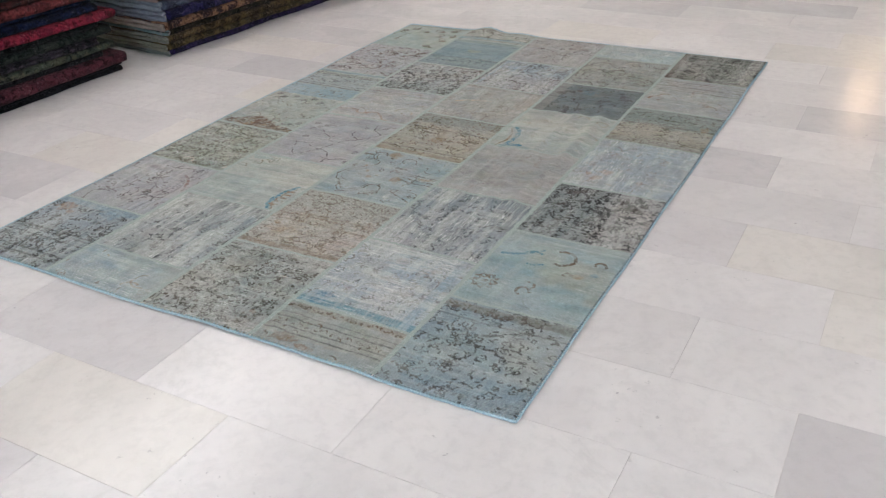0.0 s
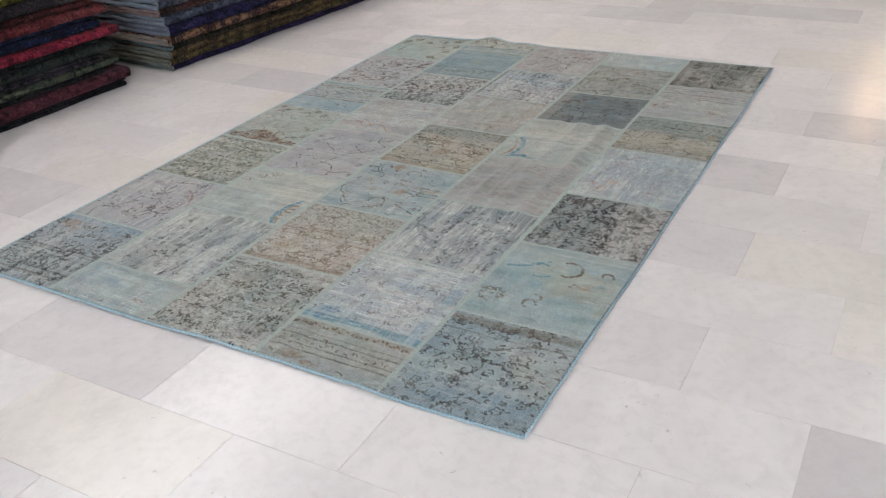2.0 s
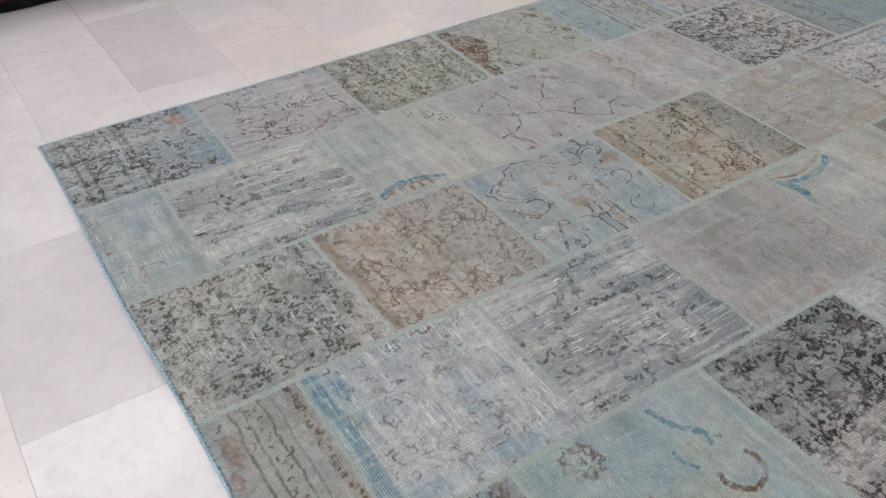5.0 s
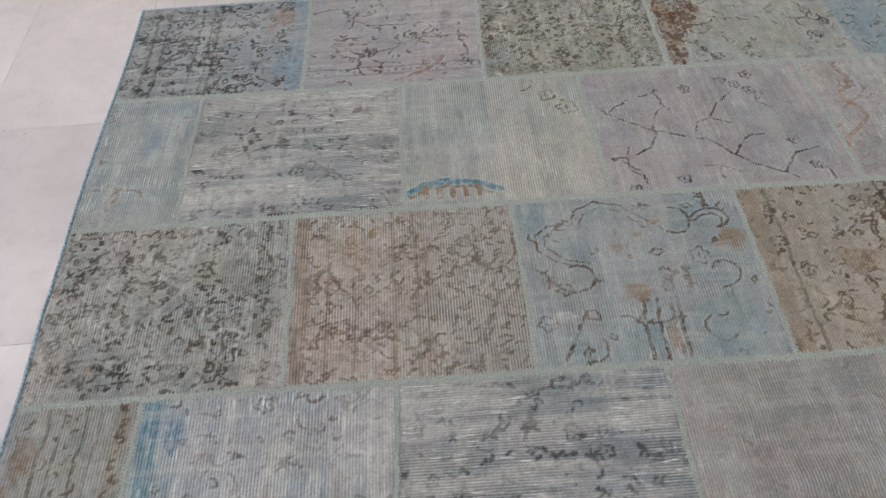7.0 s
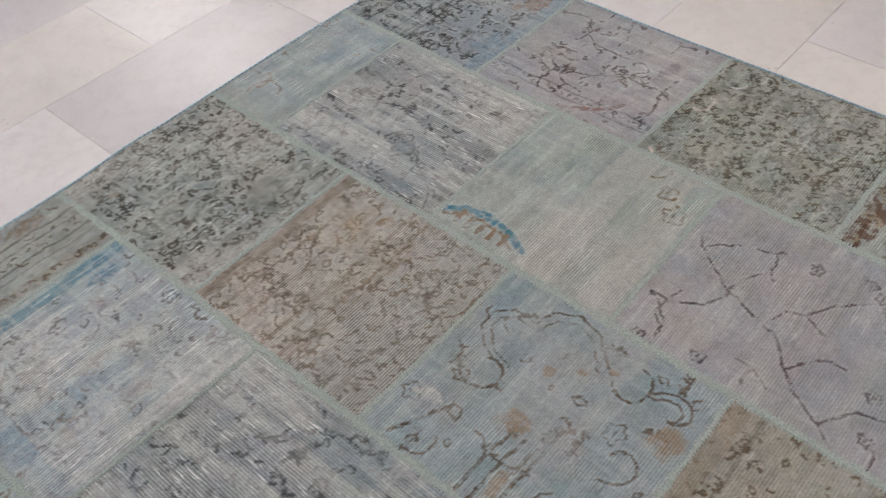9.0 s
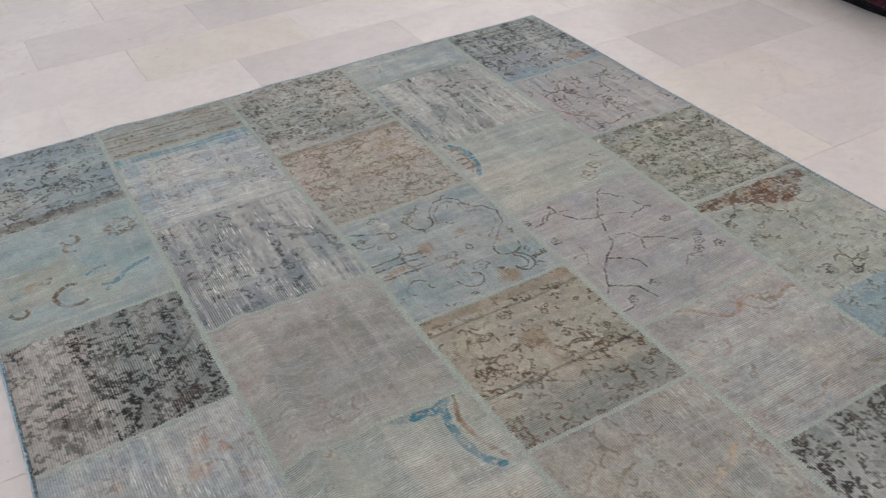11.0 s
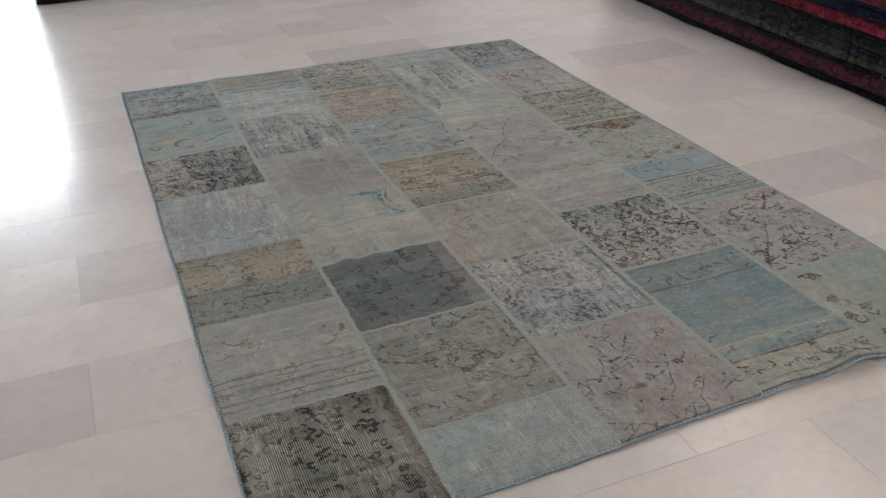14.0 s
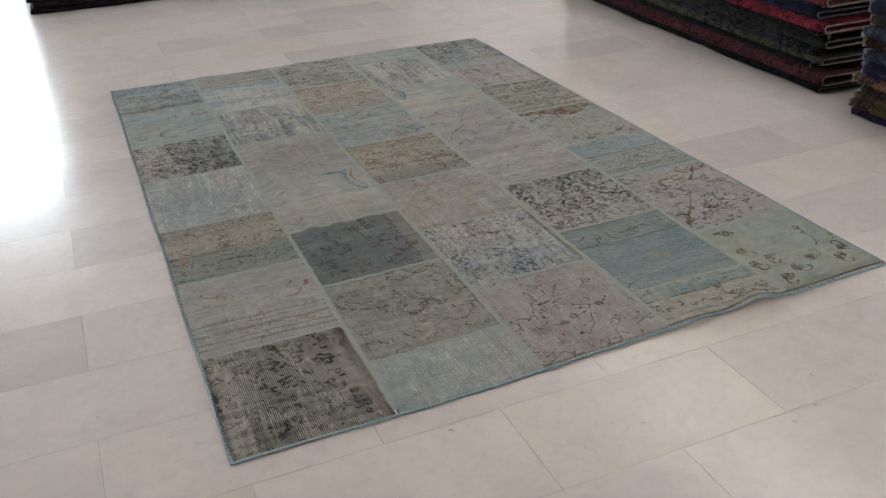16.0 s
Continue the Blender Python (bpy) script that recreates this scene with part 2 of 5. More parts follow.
# invented ledges that screen the fill lamps from below
for k, (x, s) in enumerate(((ROOM_X0, 1), (ROOM_X1, -1))):
    bm = bmesh.new()
    box(bm, min(x, x + s * 0.32), ROOM_Y0, 2.50, max(x, x + s * 0.32), ROOM_Y1, 2.54)
    box(bm, min(x + s * 0.30, x + s * 0.32), ROOM_Y0, 2.54, max(x + s * 0.30, x + s * 0.32), ROOM_Y1, 2.62)
    structure("trim_%d" % (k + 1), bm, CEILING, "white ledge added out of view to hide the fill lamps", "cove")


def turned(bm, profile, sides=40):
    """A body of revolution from (radius, height) pairs."""
    rings = [[bm.verts.new((r * math.cos(k * math.tau / sides), r * math.sin(k * math.tau / sides), z)) for k in range(sides)] for r, z in profile]
    for a, b in zip(rings, rings[1:]):
        for k in range(sides):
            bm.faces.new((a[k], a[(k + 1) % sides], b[(k + 1) % sides], b[k]))
    bm.faces.new(rings[0][::-1]), bm.faces.new(rings[-1])


sconce = tagged(new("wall_lamp"), "small warm wall lamp with a glowing shade", "lamp")
sconce.location = (0.22, ROOM_Y1, 1.80)
bm = bmesh.new()
box(bm, -0.05, -0.02, -0.09, 0.05, 0.0, 0.09, 0.006)
part("back_plate", bm, METAL, sconce)
bm = bmesh.new()
turned(bm, [(0.05, -0.09), (0.062, -0.06), (0.075, 0.02), (0.07, 0.08)], 24)
shade = part("shade", bm, WARM_GLOW, sconce, "glowing amber shade", smooth=True)
shade.location = (0, -0.11, 0)

table = tagged(new("pedestal_table"), "small round table on a black pedestal foot", "table")
table.location = (-1.36, 4.42, 0)
for name, profile in (("base", [(0.30, 0.0), (0.30, 0.012), (0.285, 0.022), (0.12, 0.035), (0.05, 0.06)]), ("column", [(0.014, 0.05), (0.014, 0.70)]), ("tabletop", [(0.20, 0.70), (0.21, 0.71), (0.21, 0.725), (0.20, 0.735)])):
    bm = bmesh.new()
    turned(bm, profile)
    part(name, bm, BLACK, table)

# ---- patchwork rug ----
RUG_W, RUG_L = 2.0, 3.0
SEAM_X = (0.0, -0.40, -0.805, -1.208, -1.612, -2.0)


def swell(x, y):
    """How far the rug lifts off the floor: gentle waves, folds along one column and a buckle at its far hem."""
    h = 0.0022 * (1 + np.sin(5.1 * x + 2.3 * y) * np.cos(3.7 * y - 1.9 * x))
    h = h + 0.026 * np.exp(-((x + 1.50) / 0.075) ** 2 - ((y - 2.98) / 0.11) ** 2)
    h = h + 0.010 * np.exp(-((x + 1.30) / 0.09) ** 2 - ((y - 2.98) / 0.16) ** 2)
    along = 1 / (1 + np.exp(-(y - 1.02) / 0.05)) / (1 + np.exp((y - 2.06) / 0.05))
    h = h + along * (0.0150 + 0.004 * np.sin(9 * y)) * np.exp(-((x + 0.475 + 0.012 * np.sin(7 * y)) / 0.028) ** 2)
    h = h + along * 0.007 * np.exp(-((x + 0.585 + 0.02 * np.sin(5 * y)) / 0.030) ** 2)
    h = h + along * 0.005 * np.exp(-((x + 0.69 + 0.015 * np.sin(6 * y + 1)) / 0.030) ** 2)
    h = h + 0.009 * np.exp(-((x + 1.42) / 0.16) ** 2 - ((y - 2.80) / 0.03) ** 2)
    h = h + 0.005 * np.exp(-((x + 0.46) / 0.06) ** 2 - (y / 0.06) ** 2)
    return h + 0.005 * np.exp(-((x + 0.98) / 0.08) ** 2 - (y / 0.05) ** 2)


def hem(x, y):
    """The far hem runs a little askew, and the sides bow slightly."""
    yy = y * (1 + 0.011 * x / RUG_W * (y / RUG_L))
    xx = x + 0.0015 * np.sin(y * 9 + x * 5)
    return xx, yy + 0.004 * np.sin(x * 6.1 + y * 1.7)


PILE, KNOT = 0.0078, 0.0027


def ease(v, lo, hi):
    t = np.clip((v - lo) / (hi - lo), 0, 1)
    return t * t * (3 - 2 * t)


def fbm(x, y, scale, seed, octaves=3, rough=0.55):
    """Layered value noise over the plane, about 0 to 1."""
    total, weight, amp = 0.0, 0.0, 1.0
    for k in range(octaves):
        u, v = x * scale + seed * 17.31 + k * 5.7 + 900, y * scale + seed * 9.73 + k * 3.1 + 900
        iu, iv = np.floor(u).astype(np.int64), np.floor(v).astype(np.int64)
        fu, fv = ease(u - iu, 0, 1), ease(v - iv, 0, 1)
        corner = []
        for du, dv in ((0, 0), (1, 0), (0, 1), (1, 1)):
            h = ((iu + du) * 374761393 + (iv + dv) * 668265263 + int(seed * 1000 + k) * 974711) & 0xFFFFFFFF
            h = ((h ^ (h >> 13)) * 1274126177) & 0xFFFFFFFF
            corner.append(((h ^ (h >> 16)) & 0xFFFF) / 65535.0)
        low, high = corner[0] + (corner[1] - corner[0]) * fu, corner[2] + (corner[3] - corner[2]) * fu
        total, weight, amp, scale = total + amp * (low + (high - low) * fv), weight + amp, amp * rough, scale * 2.03
    return total / weight


def C(r, g, b):
    """A faded dye: drawn a little towards the washed-out blue-grey that all the pieces share."""
    if max(r, g, b) > 100:
        r, g, b = r + 0.24 * (133 - r), g + 0.24 * (138 - g), b + 0.24 * (138 - b)
        return srgb(1.003 * r, 0.982 * g, 0.998 * b, 1.03)
    return srgb(r, g, b, 0.8)


def pile_material(name, along):
    """Distressed knotted pile: the knots' dye, bald foundation threads along the weave, short pale flecks and grain."""
    n = Nodes(name)
    p = n.local()
    at = n.t.nodes.new("ShaderNodeAttribute")
    at.attribute_name = "dye"
    bare = n.t.nodes.new("ShaderNodeAttribute")
    bare.attribute_name = "bare"
    c, wear, thread = at.outputs["Color"], at.outputs["Alpha"], bare.outputs["Fac"]
    w = n.t.nodes.new("ShaderNodeTexWave")
    w.wave_type, w.bands_direction, w.wave_profile = "BANDS", "Y" if along == "x" else "X", "SIN"
    n.put(w.inputs["Vector"], p)
    w.inputs["Scale"].default_value, w.inputs["Distortion"].default_value, w.inputs["Detail"].default_value, w.inputs["Detail Scale"].default_value = 62.0, 1.0, 1.0, 5.0
    ribs = n.step(w.outputs["Fac"], 0.25, 0.85)
    where = n.step(n.noise(p, 9, 4, 0.65), 0.34, 0.62, 0.38, 1.0)
    c = n.mix(n.math("MULTIPLY", n.math("MULTIPLY", n.math("SUBTRACT", 1.0, ribs), where), n.math("MULTIPLY_ADD", thread, 0.85, 0.08)), c, n.mix(1.0, c, (0.45, 0.44, 0.43, 1), "MULTIPLY"))
    c = n.mix(n.math("MULTIPLY", n.math("MULTIPLY", ribs, where), n.math("MULTIPLY_ADD", thread, 0.72, 0.0)), c, srgb(206, 202, 192, K))
    s = (20, 230) if along == "x" else (230, 20)
    fleck = n.step(n.noise(n.stretched(p, s[0], s[1]), 1.0, 3, 0.6), 0.54, 0.66)
    fleck = n.math("MULTIPLY", fleck, n.step(n.noise(p, 11, 4, 0.65), 0.38, 0.60))
    c = n.mix(n.math("MULTIPLY", fleck, wear), c, srgb(224, 222, 219, K))
    grain = n.noise(p, 300, 2, 0.7)
    c = n.mix(n.step(grain, 0.35, 0.65, 0.0, 0.22), c, n.mix(1.0, c, (0.4, 0.4, 0.4, 1), "MULTIPLY"))
    n.bump(n.math("ADD", n.math("MULTIPLY", grain, 0.6), n.math("MULTIPLY", w.outputs["Fac"], 0.6)), 0.45, 0.002)
    n.bsdf.inputs["Sheen Weight"].default_value = 0.04
    n.bsdf.inputs["Sheen Roughness"].default_value = 0.5
    return n.done(c, 0.85, spec=0.15)


PILES = {"x": pile_material("worn_pile_lengthwise", "x"), "y": pile_material("worn_pile_crosswise", "y")}
DARK, BROWN, RUST, GOLD, TEAL, SLATE = C(52, 50, 48), C(92, 78, 62), srgb(88, 56, 26, 0.75), C(132, 106, 66), srgb(58, 116, 138, 0.9), C(78, 98, 104)
CREAM, PALE = C(180, 178, 164), C(192, 192, 186)
rug = tagged(new("patchwork_rug"), "over-dyed blue-green patchwork rug of worn carpet pieces on the marble floor", "rug")
PIECES = []


class Piece:
    """One carpet offcut, woven knot by knot: grounds, stripes, blots, drawn scrolls and sprays, then wear."""

    def __init__(self, col, y0, y1, a, b, tint=None, along="x", wear=0.3, thread=0.25, abrash=0.6, mottle=0.4):
        self.col, self.y0, self.y1, self.along, self.wear, self.thread, self.mottle = col, y0, y1, along, wear, thread, mottle
        self.x0, self.x1 = SEAM_X[col] - 0.004, SEAM_X[col + 1] + 0.004
        self.nx, self.ny = round((self.x0 - self.x1) / KNOT), round((y1 - y0 - 0.006) / KNOT)
        self.X, self.Y = np.meshgrid(np.linspace(self.x0, self.x1, self.nx + 1), np.linspace(y0 + 0.003, y1 - 0.003, self.ny + 1))
        self.seed = 1.0 + len(PIECES) * 0.83
        PIECES.append(self)
        self.rnd = random.Random(77 + len(PIECES))
        X, Y, s = self.X, self.Y, self.seed
        # knots sit a little off the drawing
        self.jx = X + 0.0050 * (fbm(X, Y, 150, s + 1, 2) - 0.5) + 0.008 * (fbm(X, Y, 30, s + 16, 2) - 0.5)
        self.jy = Y + 0.0050 * (fbm(X, Y, 150, s + 2, 2) - 0.5) + 0.008 * (fbm(X, Y, 30, s + 17, 2) - 0.5)
        self.kept = (0.12 + 0.88 * ease(fbm(X, Y, 105, s + 3, 3, 0.75), 0.34, 0.46)) * (0.35 + 0.65 * ease(fbm(X, Y, 18, s + 4, 4, 0.6), 0.30, 0.45))
        self.ink, self.inked = np.zeros_like(X), np.zeros_like(X)
        f = ease(fbm(X, Y, 6, s + 5, 4), 0.36, 0.64)[..., None]
        self.dye = np.array(a[:3]) * (1 - f) + np.array(b[:3]) * f
        if tint:
            self.lay(ease(fbm(X, Y, 4.2, s + 6, 4), 0.46, 0.62), tint, 0.85)
        for k, shade in enumerate(((1.12, 0.98, 0.93), (0.88, 1.0, 1.09), (1.0, 1.03, 0.90))):
            f = 0.34 * ease(fbm(X, Y, 11 + 4 * k, s + 20 + k, 4, 0.65), 0.48, 0.62)[..., None]
            self.dye *= 1 - f + f * np.array(shade)
        # abrash: dye lots that change from weft to weft
        line = Y if along == "x" else X
        self.dye *= (1 + abrash * 0.34 * (fbm(line, line * 0, 34, s + 7, 4, 0.75) - 0.5))[..., None]
        self.dye *= (1 + 0.50 * (fbm(X, Y, 22, s + 8, 4, 0.7) - 0.5))[..., None]

    def lay(self, mask, colour, amount=1.0):
        f = np.clip(mask * amount, 0, 1)[..., None]
        self.dye = self.dye * (1 - f) + np.array(colour[:3]) * f
        return self

    def band(self, axis, lo, hi, colour, amount=0.7):
        v = (self.jx if axis == "x" else self.jy) + 0.006 * (fbm(self.X, self.Y, 24, self.seed + 9, 2) - 0.5)
        soft = min(0.004, (hi - lo) * 0.3)
        m = ease(v, lo - soft, lo + soft) * (1 - ease(v, hi - soft, hi + soft))
        return self.lay(m * (0.5 + 0.5 * self.kept), colour, 1.2 * amount)

    def fade(self, axis, lo, hi, colour, amount=0.7):
        """A ground that passes into another one between lo and hi."""
        v = (self.jx if axis == "x" else self.jy) + 0.10 * (fbm(self.X, self.Y, 12, self.seed + 12, 4, 0.65) - 0.5)
        t = ease(v, lo, hi) if hi > lo else 1 - ease(v, hi, lo)
        return self.lay(t, colour, amount)

    def blot(self, x, y, rx, ry, colour, amount=0.8):
        d = np.hypot((self.jx - x) / rx, (self.jy - y) / ry) + 1.5 * (fbm(self.X, self.Y, 45, self.seed + 10, 3, 0.6) - 0.5)
        return self.lay((1 - ease(d, 0.7, 1.05)) * (0.3 + 0.7 * self.kept), colour, amount)

    def stroke(self, pts, half):
        """Draw a line of that half-width into the ink, spread by the width of a knot."""
        half = half * 1.2 + 0.0005
        for k in range(0, len(pts) - 1, 5):
            q = np.array(pts[k:k + 6])
            lo, hi = q.min(0) - half - 0.006, q.max(0) + half + 0.006
            i0, i1 = (int(np.clip((self.x0 - v) / KNOT, 0, self.nx + 1)) for v in (hi[0], lo[0] - KNOT))
            j0, j1 = (int(np.clip((v - self.y0) / KNOT, 0, self.ny + 1)) for v in (lo[1], hi[1] + KNOT))
            if i1 <= i0 or j1 <= j0:
                continue
            px, py = self.jx[j0:j1, i0:i1, None], self.jy[j0:j1, i0:i1, None]
            a, d = q[:-1], q[1:] - q[:-1]
            t = np.clip(((px - a[:, 0]) * d[:, 0] + (py - a[:, 1]) * d[:, 1]) / ((d ** 2).sum(1) + 1e-12), 0, 1)
            dist = np.hypot(px - a[:, 0] - t * d[:, 0], py - a[:, 1] - t * d[:, 1]).min(-1)
            part_ink = self.ink[j0:j1, i0:i1]
            np.maximum(part_ink, np.clip((half - dist) / 0.0022 + 0.5, 0, 1), out=part_ink)
        return self

    def scroll(self, x, y, heading, length, turn, half=0.0017, curl=0.0):
        """A curve that turns by so many degrees on its way, tighter towards its end by curl."""
        n = max(4, int(length / 0.004))
        h, pts = radians(heading), [(x, y)]
        for k in range(n):
            h += radians(turn) / n * (1 + curl * (2 * k / n - 1))
            x, y = x + math.cos(h) * length / n, y + math.sin(h) * length / n
            pts.append((x, y))
        self.stroke(pts, half)
        return pts

    def rosette(self, x, y, r, petals=6, half=0.0015):
        ph = self.rnd.uniform(0, 6)
        self.stroke([(x + r * (1 + 0.22 * math.cos(petals * a + ph)) * math.cos(a), y + r * (1 + 0.22 * math.cos(petals * a + ph)) * math.sin(a)) for a in (k * math.tau / 26 for k in range(27))], half)
        return self.stroke([(x - r * 0.2, y), (x + r * 0.2, y)], half * 1.5)

    def leaf(self, x, y, heading, size, half=0.0013):
        h = radians(heading)
        dx, dy = math.cos(h) * size, math.sin(h) * size
        for s in (1, -1):
            self.stroke([(x, y), (x + dx * 0.5 - s * dy * 0.32, y + dy * 0.5 + s * dx * 0.32), (x + dx, y + dy)], half)

    def sprays(self, gap=0.024, size=1.0, half=0.0016, fill=0.85):
        """Small hooked leaves, buds and rosettes scattered over the ground."""
        rnd = self.rnd
        for i in range(int((self.x0 - self.x1) / gap) + 1):
            for j in range(int((self.y1 - self.y0) / gap) + 1):
                if rnd.random() > fill:
                    continue
                x, y = self.x0 - (i + rnd.uniform(0.05, 0.95)) * gap, self.y0 + (j + rnd.uniform(0.05, 0.95)) * gap
                pick, h = rnd.random(), rnd.uniform(0, 360)
                grow = size * rnd.uniform(0.65, 1.45)
                if pick < 0.34:
                    self.scroll(x, y, h, grow * rnd.uniform(0.014, 0.030), rnd.choice((-1, 1)) * rnd.uniform(60, 250), half * rnd.uniform(0.6, 1.3), 0.5)
                elif pick < 0.52:
                    self.stroke([(x, y), (x + grow * 0.007 * math.cos(radians(h)), y + grow * 0.007 * math.sin(radians(h)))], half * rnd.uniform(0.8, 2.0))
                elif pick < 0.68:
                    self.leaf(x, y, h, grow * rnd.uniform(0.012, 0.02), half * 0.7)
                elif pick < 0.76:
                    self.rosette(x, y, grow * rnd.uniform(0.007, 0.012), 5, half * 0.7)
                else:
                    # a sprig: a bent stem with small leaves on both sides
                    stem = self.scroll(x, y, h, grow * 0.034, rnd.uniform(-110, 110), half * 0.55)
                    for m in range(1, len(stem), 2):
                        a = radians(h + rnd.uniform(-110, 110))
                        self.stroke([stem[m], (stem[m][0] + grow * 0.007 * math.cos(a), stem[m][1] + grow * 0.007 * math.sin(a))], half * rnd.uniform(0.8, 1.4))
        return self

    def vines(self, count=6, length=0.3, bend=1.0, half=0.0015, leaves=0.030, size=1.0):
        """Long stems that curl one way and the other, with leaves along them and a flower at the end."""
        rnd = self.rnd
        for c in range(count):
            x, y = rnd.uniform(self.x1, self.x0), rnd.uniform(self.y0, self.y1)
            h, ph, pts, since = rnd.uniform(0, math.tau), rnd.uniform(0, 6), [(0, 0)], 0.0
            pts = [(x, y)]
            n = int(length * rnd.uniform(0.7, 1.2) / 0.005)
            for k in range(n):
                h += bend * 0.005 * (24 * math.sin(k * 0.085 + ph) + (34 if k > n * 0.8 else 0))
                x, y = x + 0.005 * math.cos(h), y + 0.005 * math.sin(h)
                x, y = min(max(x, self.x1 - 0.01), self.x0 + 0.01), min(max(y, self.y0 - 0.01), self.y1 + 0.01)
                pts.append((x, y))
                since += 0.005
                if since > leaves:
                    since = rnd.uniform(-0.012, 0.008)
                    side = rnd.choice((-1, 1))
                    if rnd.random() < 0.6:
                        self.scroll(x, y, math.degrees(h) + side * 50, size * rnd.uniform(0.018, 0.034), -side * rnd.uniform(60, 260), half, 0.6)
                    else:
                        self.leaf(x, y, math.degrees(h) + side * 55, size * rnd.uniform(0.012, 0.022), half * 0.8)
            self.stroke(pts, half)
            self.rosette(x, y, size * rnd.uniform(0.010, 0.016), 6, half * 0.9)
        return self

    def twigs(self, count=7, length=0.16, half=0.0018, buds=0.004):
        """Sparse, angular stems with buds."""
        rnd = self.rnd
        for c in range(count):
            x, y, h = rnd.uniform(self.x1, self.x0), rnd.uniform(self.y0, self.y1), rnd.uniform(0, 360)
            for k in range(int(length / 0.035)):
                pts = self.scroll(x, y, h, 0.035, rnd.uniform(-55, 55), half * rnd.uniform(0.6, 1.1))
                x, y = pts[-1]
                if rnd.random() < 0.65:
                    tip = self.scroll(x, y, h + rnd.choice((-65, 60)), rnd.uniform(0.018, 0.04), rnd.uniform(-70, 70), half * 0.8)[-1]
                    self.stroke([tip, (tip[0] + buds, tip[1] + buds * 0.6)], half * rnd.uniform(1.4, 2.4))
                h += rnd.uniform(-45, 45)
        return self

    def frieze(self, axis, at, pitch, size, half=0.0014):
        """A row of small hooks along a stripe."""
        lo, hi = (self.y0, self.y1) if axis == "x" else (self.x1, self.x0)
        for k in range(int((hi - lo) / pitch)):
            v = lo + (k + 0.5) * pitch
            x, y = (at, v) if axis == "x" else (v, at)
            self.scroll(x, y, 90 * (k % 4) + self.rnd.uniform(-20, 20), size, self.rnd.choice((-220, 220, 150)), half, 0.4)
        return self

    def print_ink(self, colour, amount=0.85):
        # the ink is browner in places, and its knots stand in a pale, rubbed outline
        halo = np.maximum.reduce([np.roll(self.ink, d, a) for d, a in ((2, 0), (-2, 0), (2, 1), (-2, 1))])
        self.dye *= (1 + 0.13 * np.clip(halo - self.ink, 0, 1) * self.kept)[..., None]
        warm = 0.8 * ease(fbm(self.X, self.Y, 26, self.seed + 24, 3), 0.46, 0.60)[..., None]
        tone = np.array(colour[:3]) * (1 - warm + warm * np.array((1.28, 1.06, 0.90)))
        self.inked = np.maximum(self.inked, self.ink * self.kept)
        f = np.clip(self.ink * self.kept * 1.3 * amount, 0, 1)[..., None]
        self.dye = self.dye * (1 - f) + tone * f
        self.ink = np.zeros_like(self.X)
        return self

    def done(self, label):
        X, Y, s = self.X, self.Y, self.seed
        # pile rubbed pale in broad bands, then single knots that took the dye unevenly
        u, v = (X, Y) if self.along == "x" else (Y, X)
        broad = ease(fbm(u * 0.16, v, 21, s + 13, 4, 0.65), 0.44, 0.68)
        self.lay(broad, srgb(196, 194, 188, K), min(0.45, 0.42 * self.wear + 0.05))
        # single wefts and warps rubbed down to the cotton, both ways
        for a, b, k in ((u, v, 25), (v, u, 26)):
            lines = ease(fbm(a * 0.07, b, 75, s + k, 3, 0.7), 0.52, 0.68) * ease(fbm(X, Y, 7, s + k + 3, 3), 0.40, 0.60)
            self.lay(lines, srgb(206, 204, 198, K), min(0.36, 0.5 * self.wear + 0.04) * (1.0 if k == 25 else 0.6))
        self.dye *= (1 - 0.34 * self.mottle * ease(fbm(X, Y, 80, s + 18, 3, 0.7), 0.52, 0.64) + 0.26 * self.mottle * ease(fbm(u * 0.45, v, 85, s + 19, 3, 0.7), 0.54, 0.68))[..., None]
        knots = np.random.default_rng(int(s * 100))
        self.dye *= 1 + 0.24 * (knots.random(X.shape)[..., None] - 0.5)
        bald = ease(fbm(X, Y, 9, s + 14, 4, 0.65), 0.40, 0.62)
        hx, hy = hem(X, Y)
        z = swell(hx, hy) + PILE + 0.0011 * (fbm(X, Y, 45, s + 15, 3) - 0.5) - 0.0005 * bald * self.wear
        z[0], z[-1], z[:, 0], z[:, -1] = z[0] - 0.001, z[-1] - 0.001, z[:, 0] - 0.001, z[:, -1] - 0.001
        w, h = self.nx + 1, self.ny + 1
        ids = np.arange(w * h).reshape(h, w)
        ring = np.concatenate((ids[0, :-1], ids[:-1, -1], ids[-1, :0:-1], ids[:0:-1, 0]))
        co = np.stack((hx, hy, z), -1).reshape(-1, 3)
        low = co[ring].copy()
        low[:, 2] = swell(low[:, 0], low[:, 1]) + 0.001
        under = len(co) + np.arange(len(ring))
        top = np.stack((ids[:-1, :-1], ids[1:, :-1], ids[1:, 1:], ids[:-1, 1:]), -1).reshape(-1, 4)
        skirt = np.stack((ring, np.roll(ring, -1), np.roll(under, -1), under), -1)
        quads = np.concatenate((top, skirt))
        me = bpy.data.meshes.new("patch")
        me.vertices.add(len(co) + len(low))
        me.vertices.foreach_set("co", np.concatenate((co, low)).astype(np.float32).ravel())
        me.loops.add(quads.size)
        me.loops.foreach_set("vertex_index", quads.ravel().astype(np.int32))
        me.polygons.add(len(quads))
        me.polygons.foreach_set("loop_start", (np.arange(len(quads)) * 4).astype(np.int32))
        me.update(calc_edges=True)
        me.polygons.foreach_set("use_smooth", np.ones(len(quads), dtype=bool))
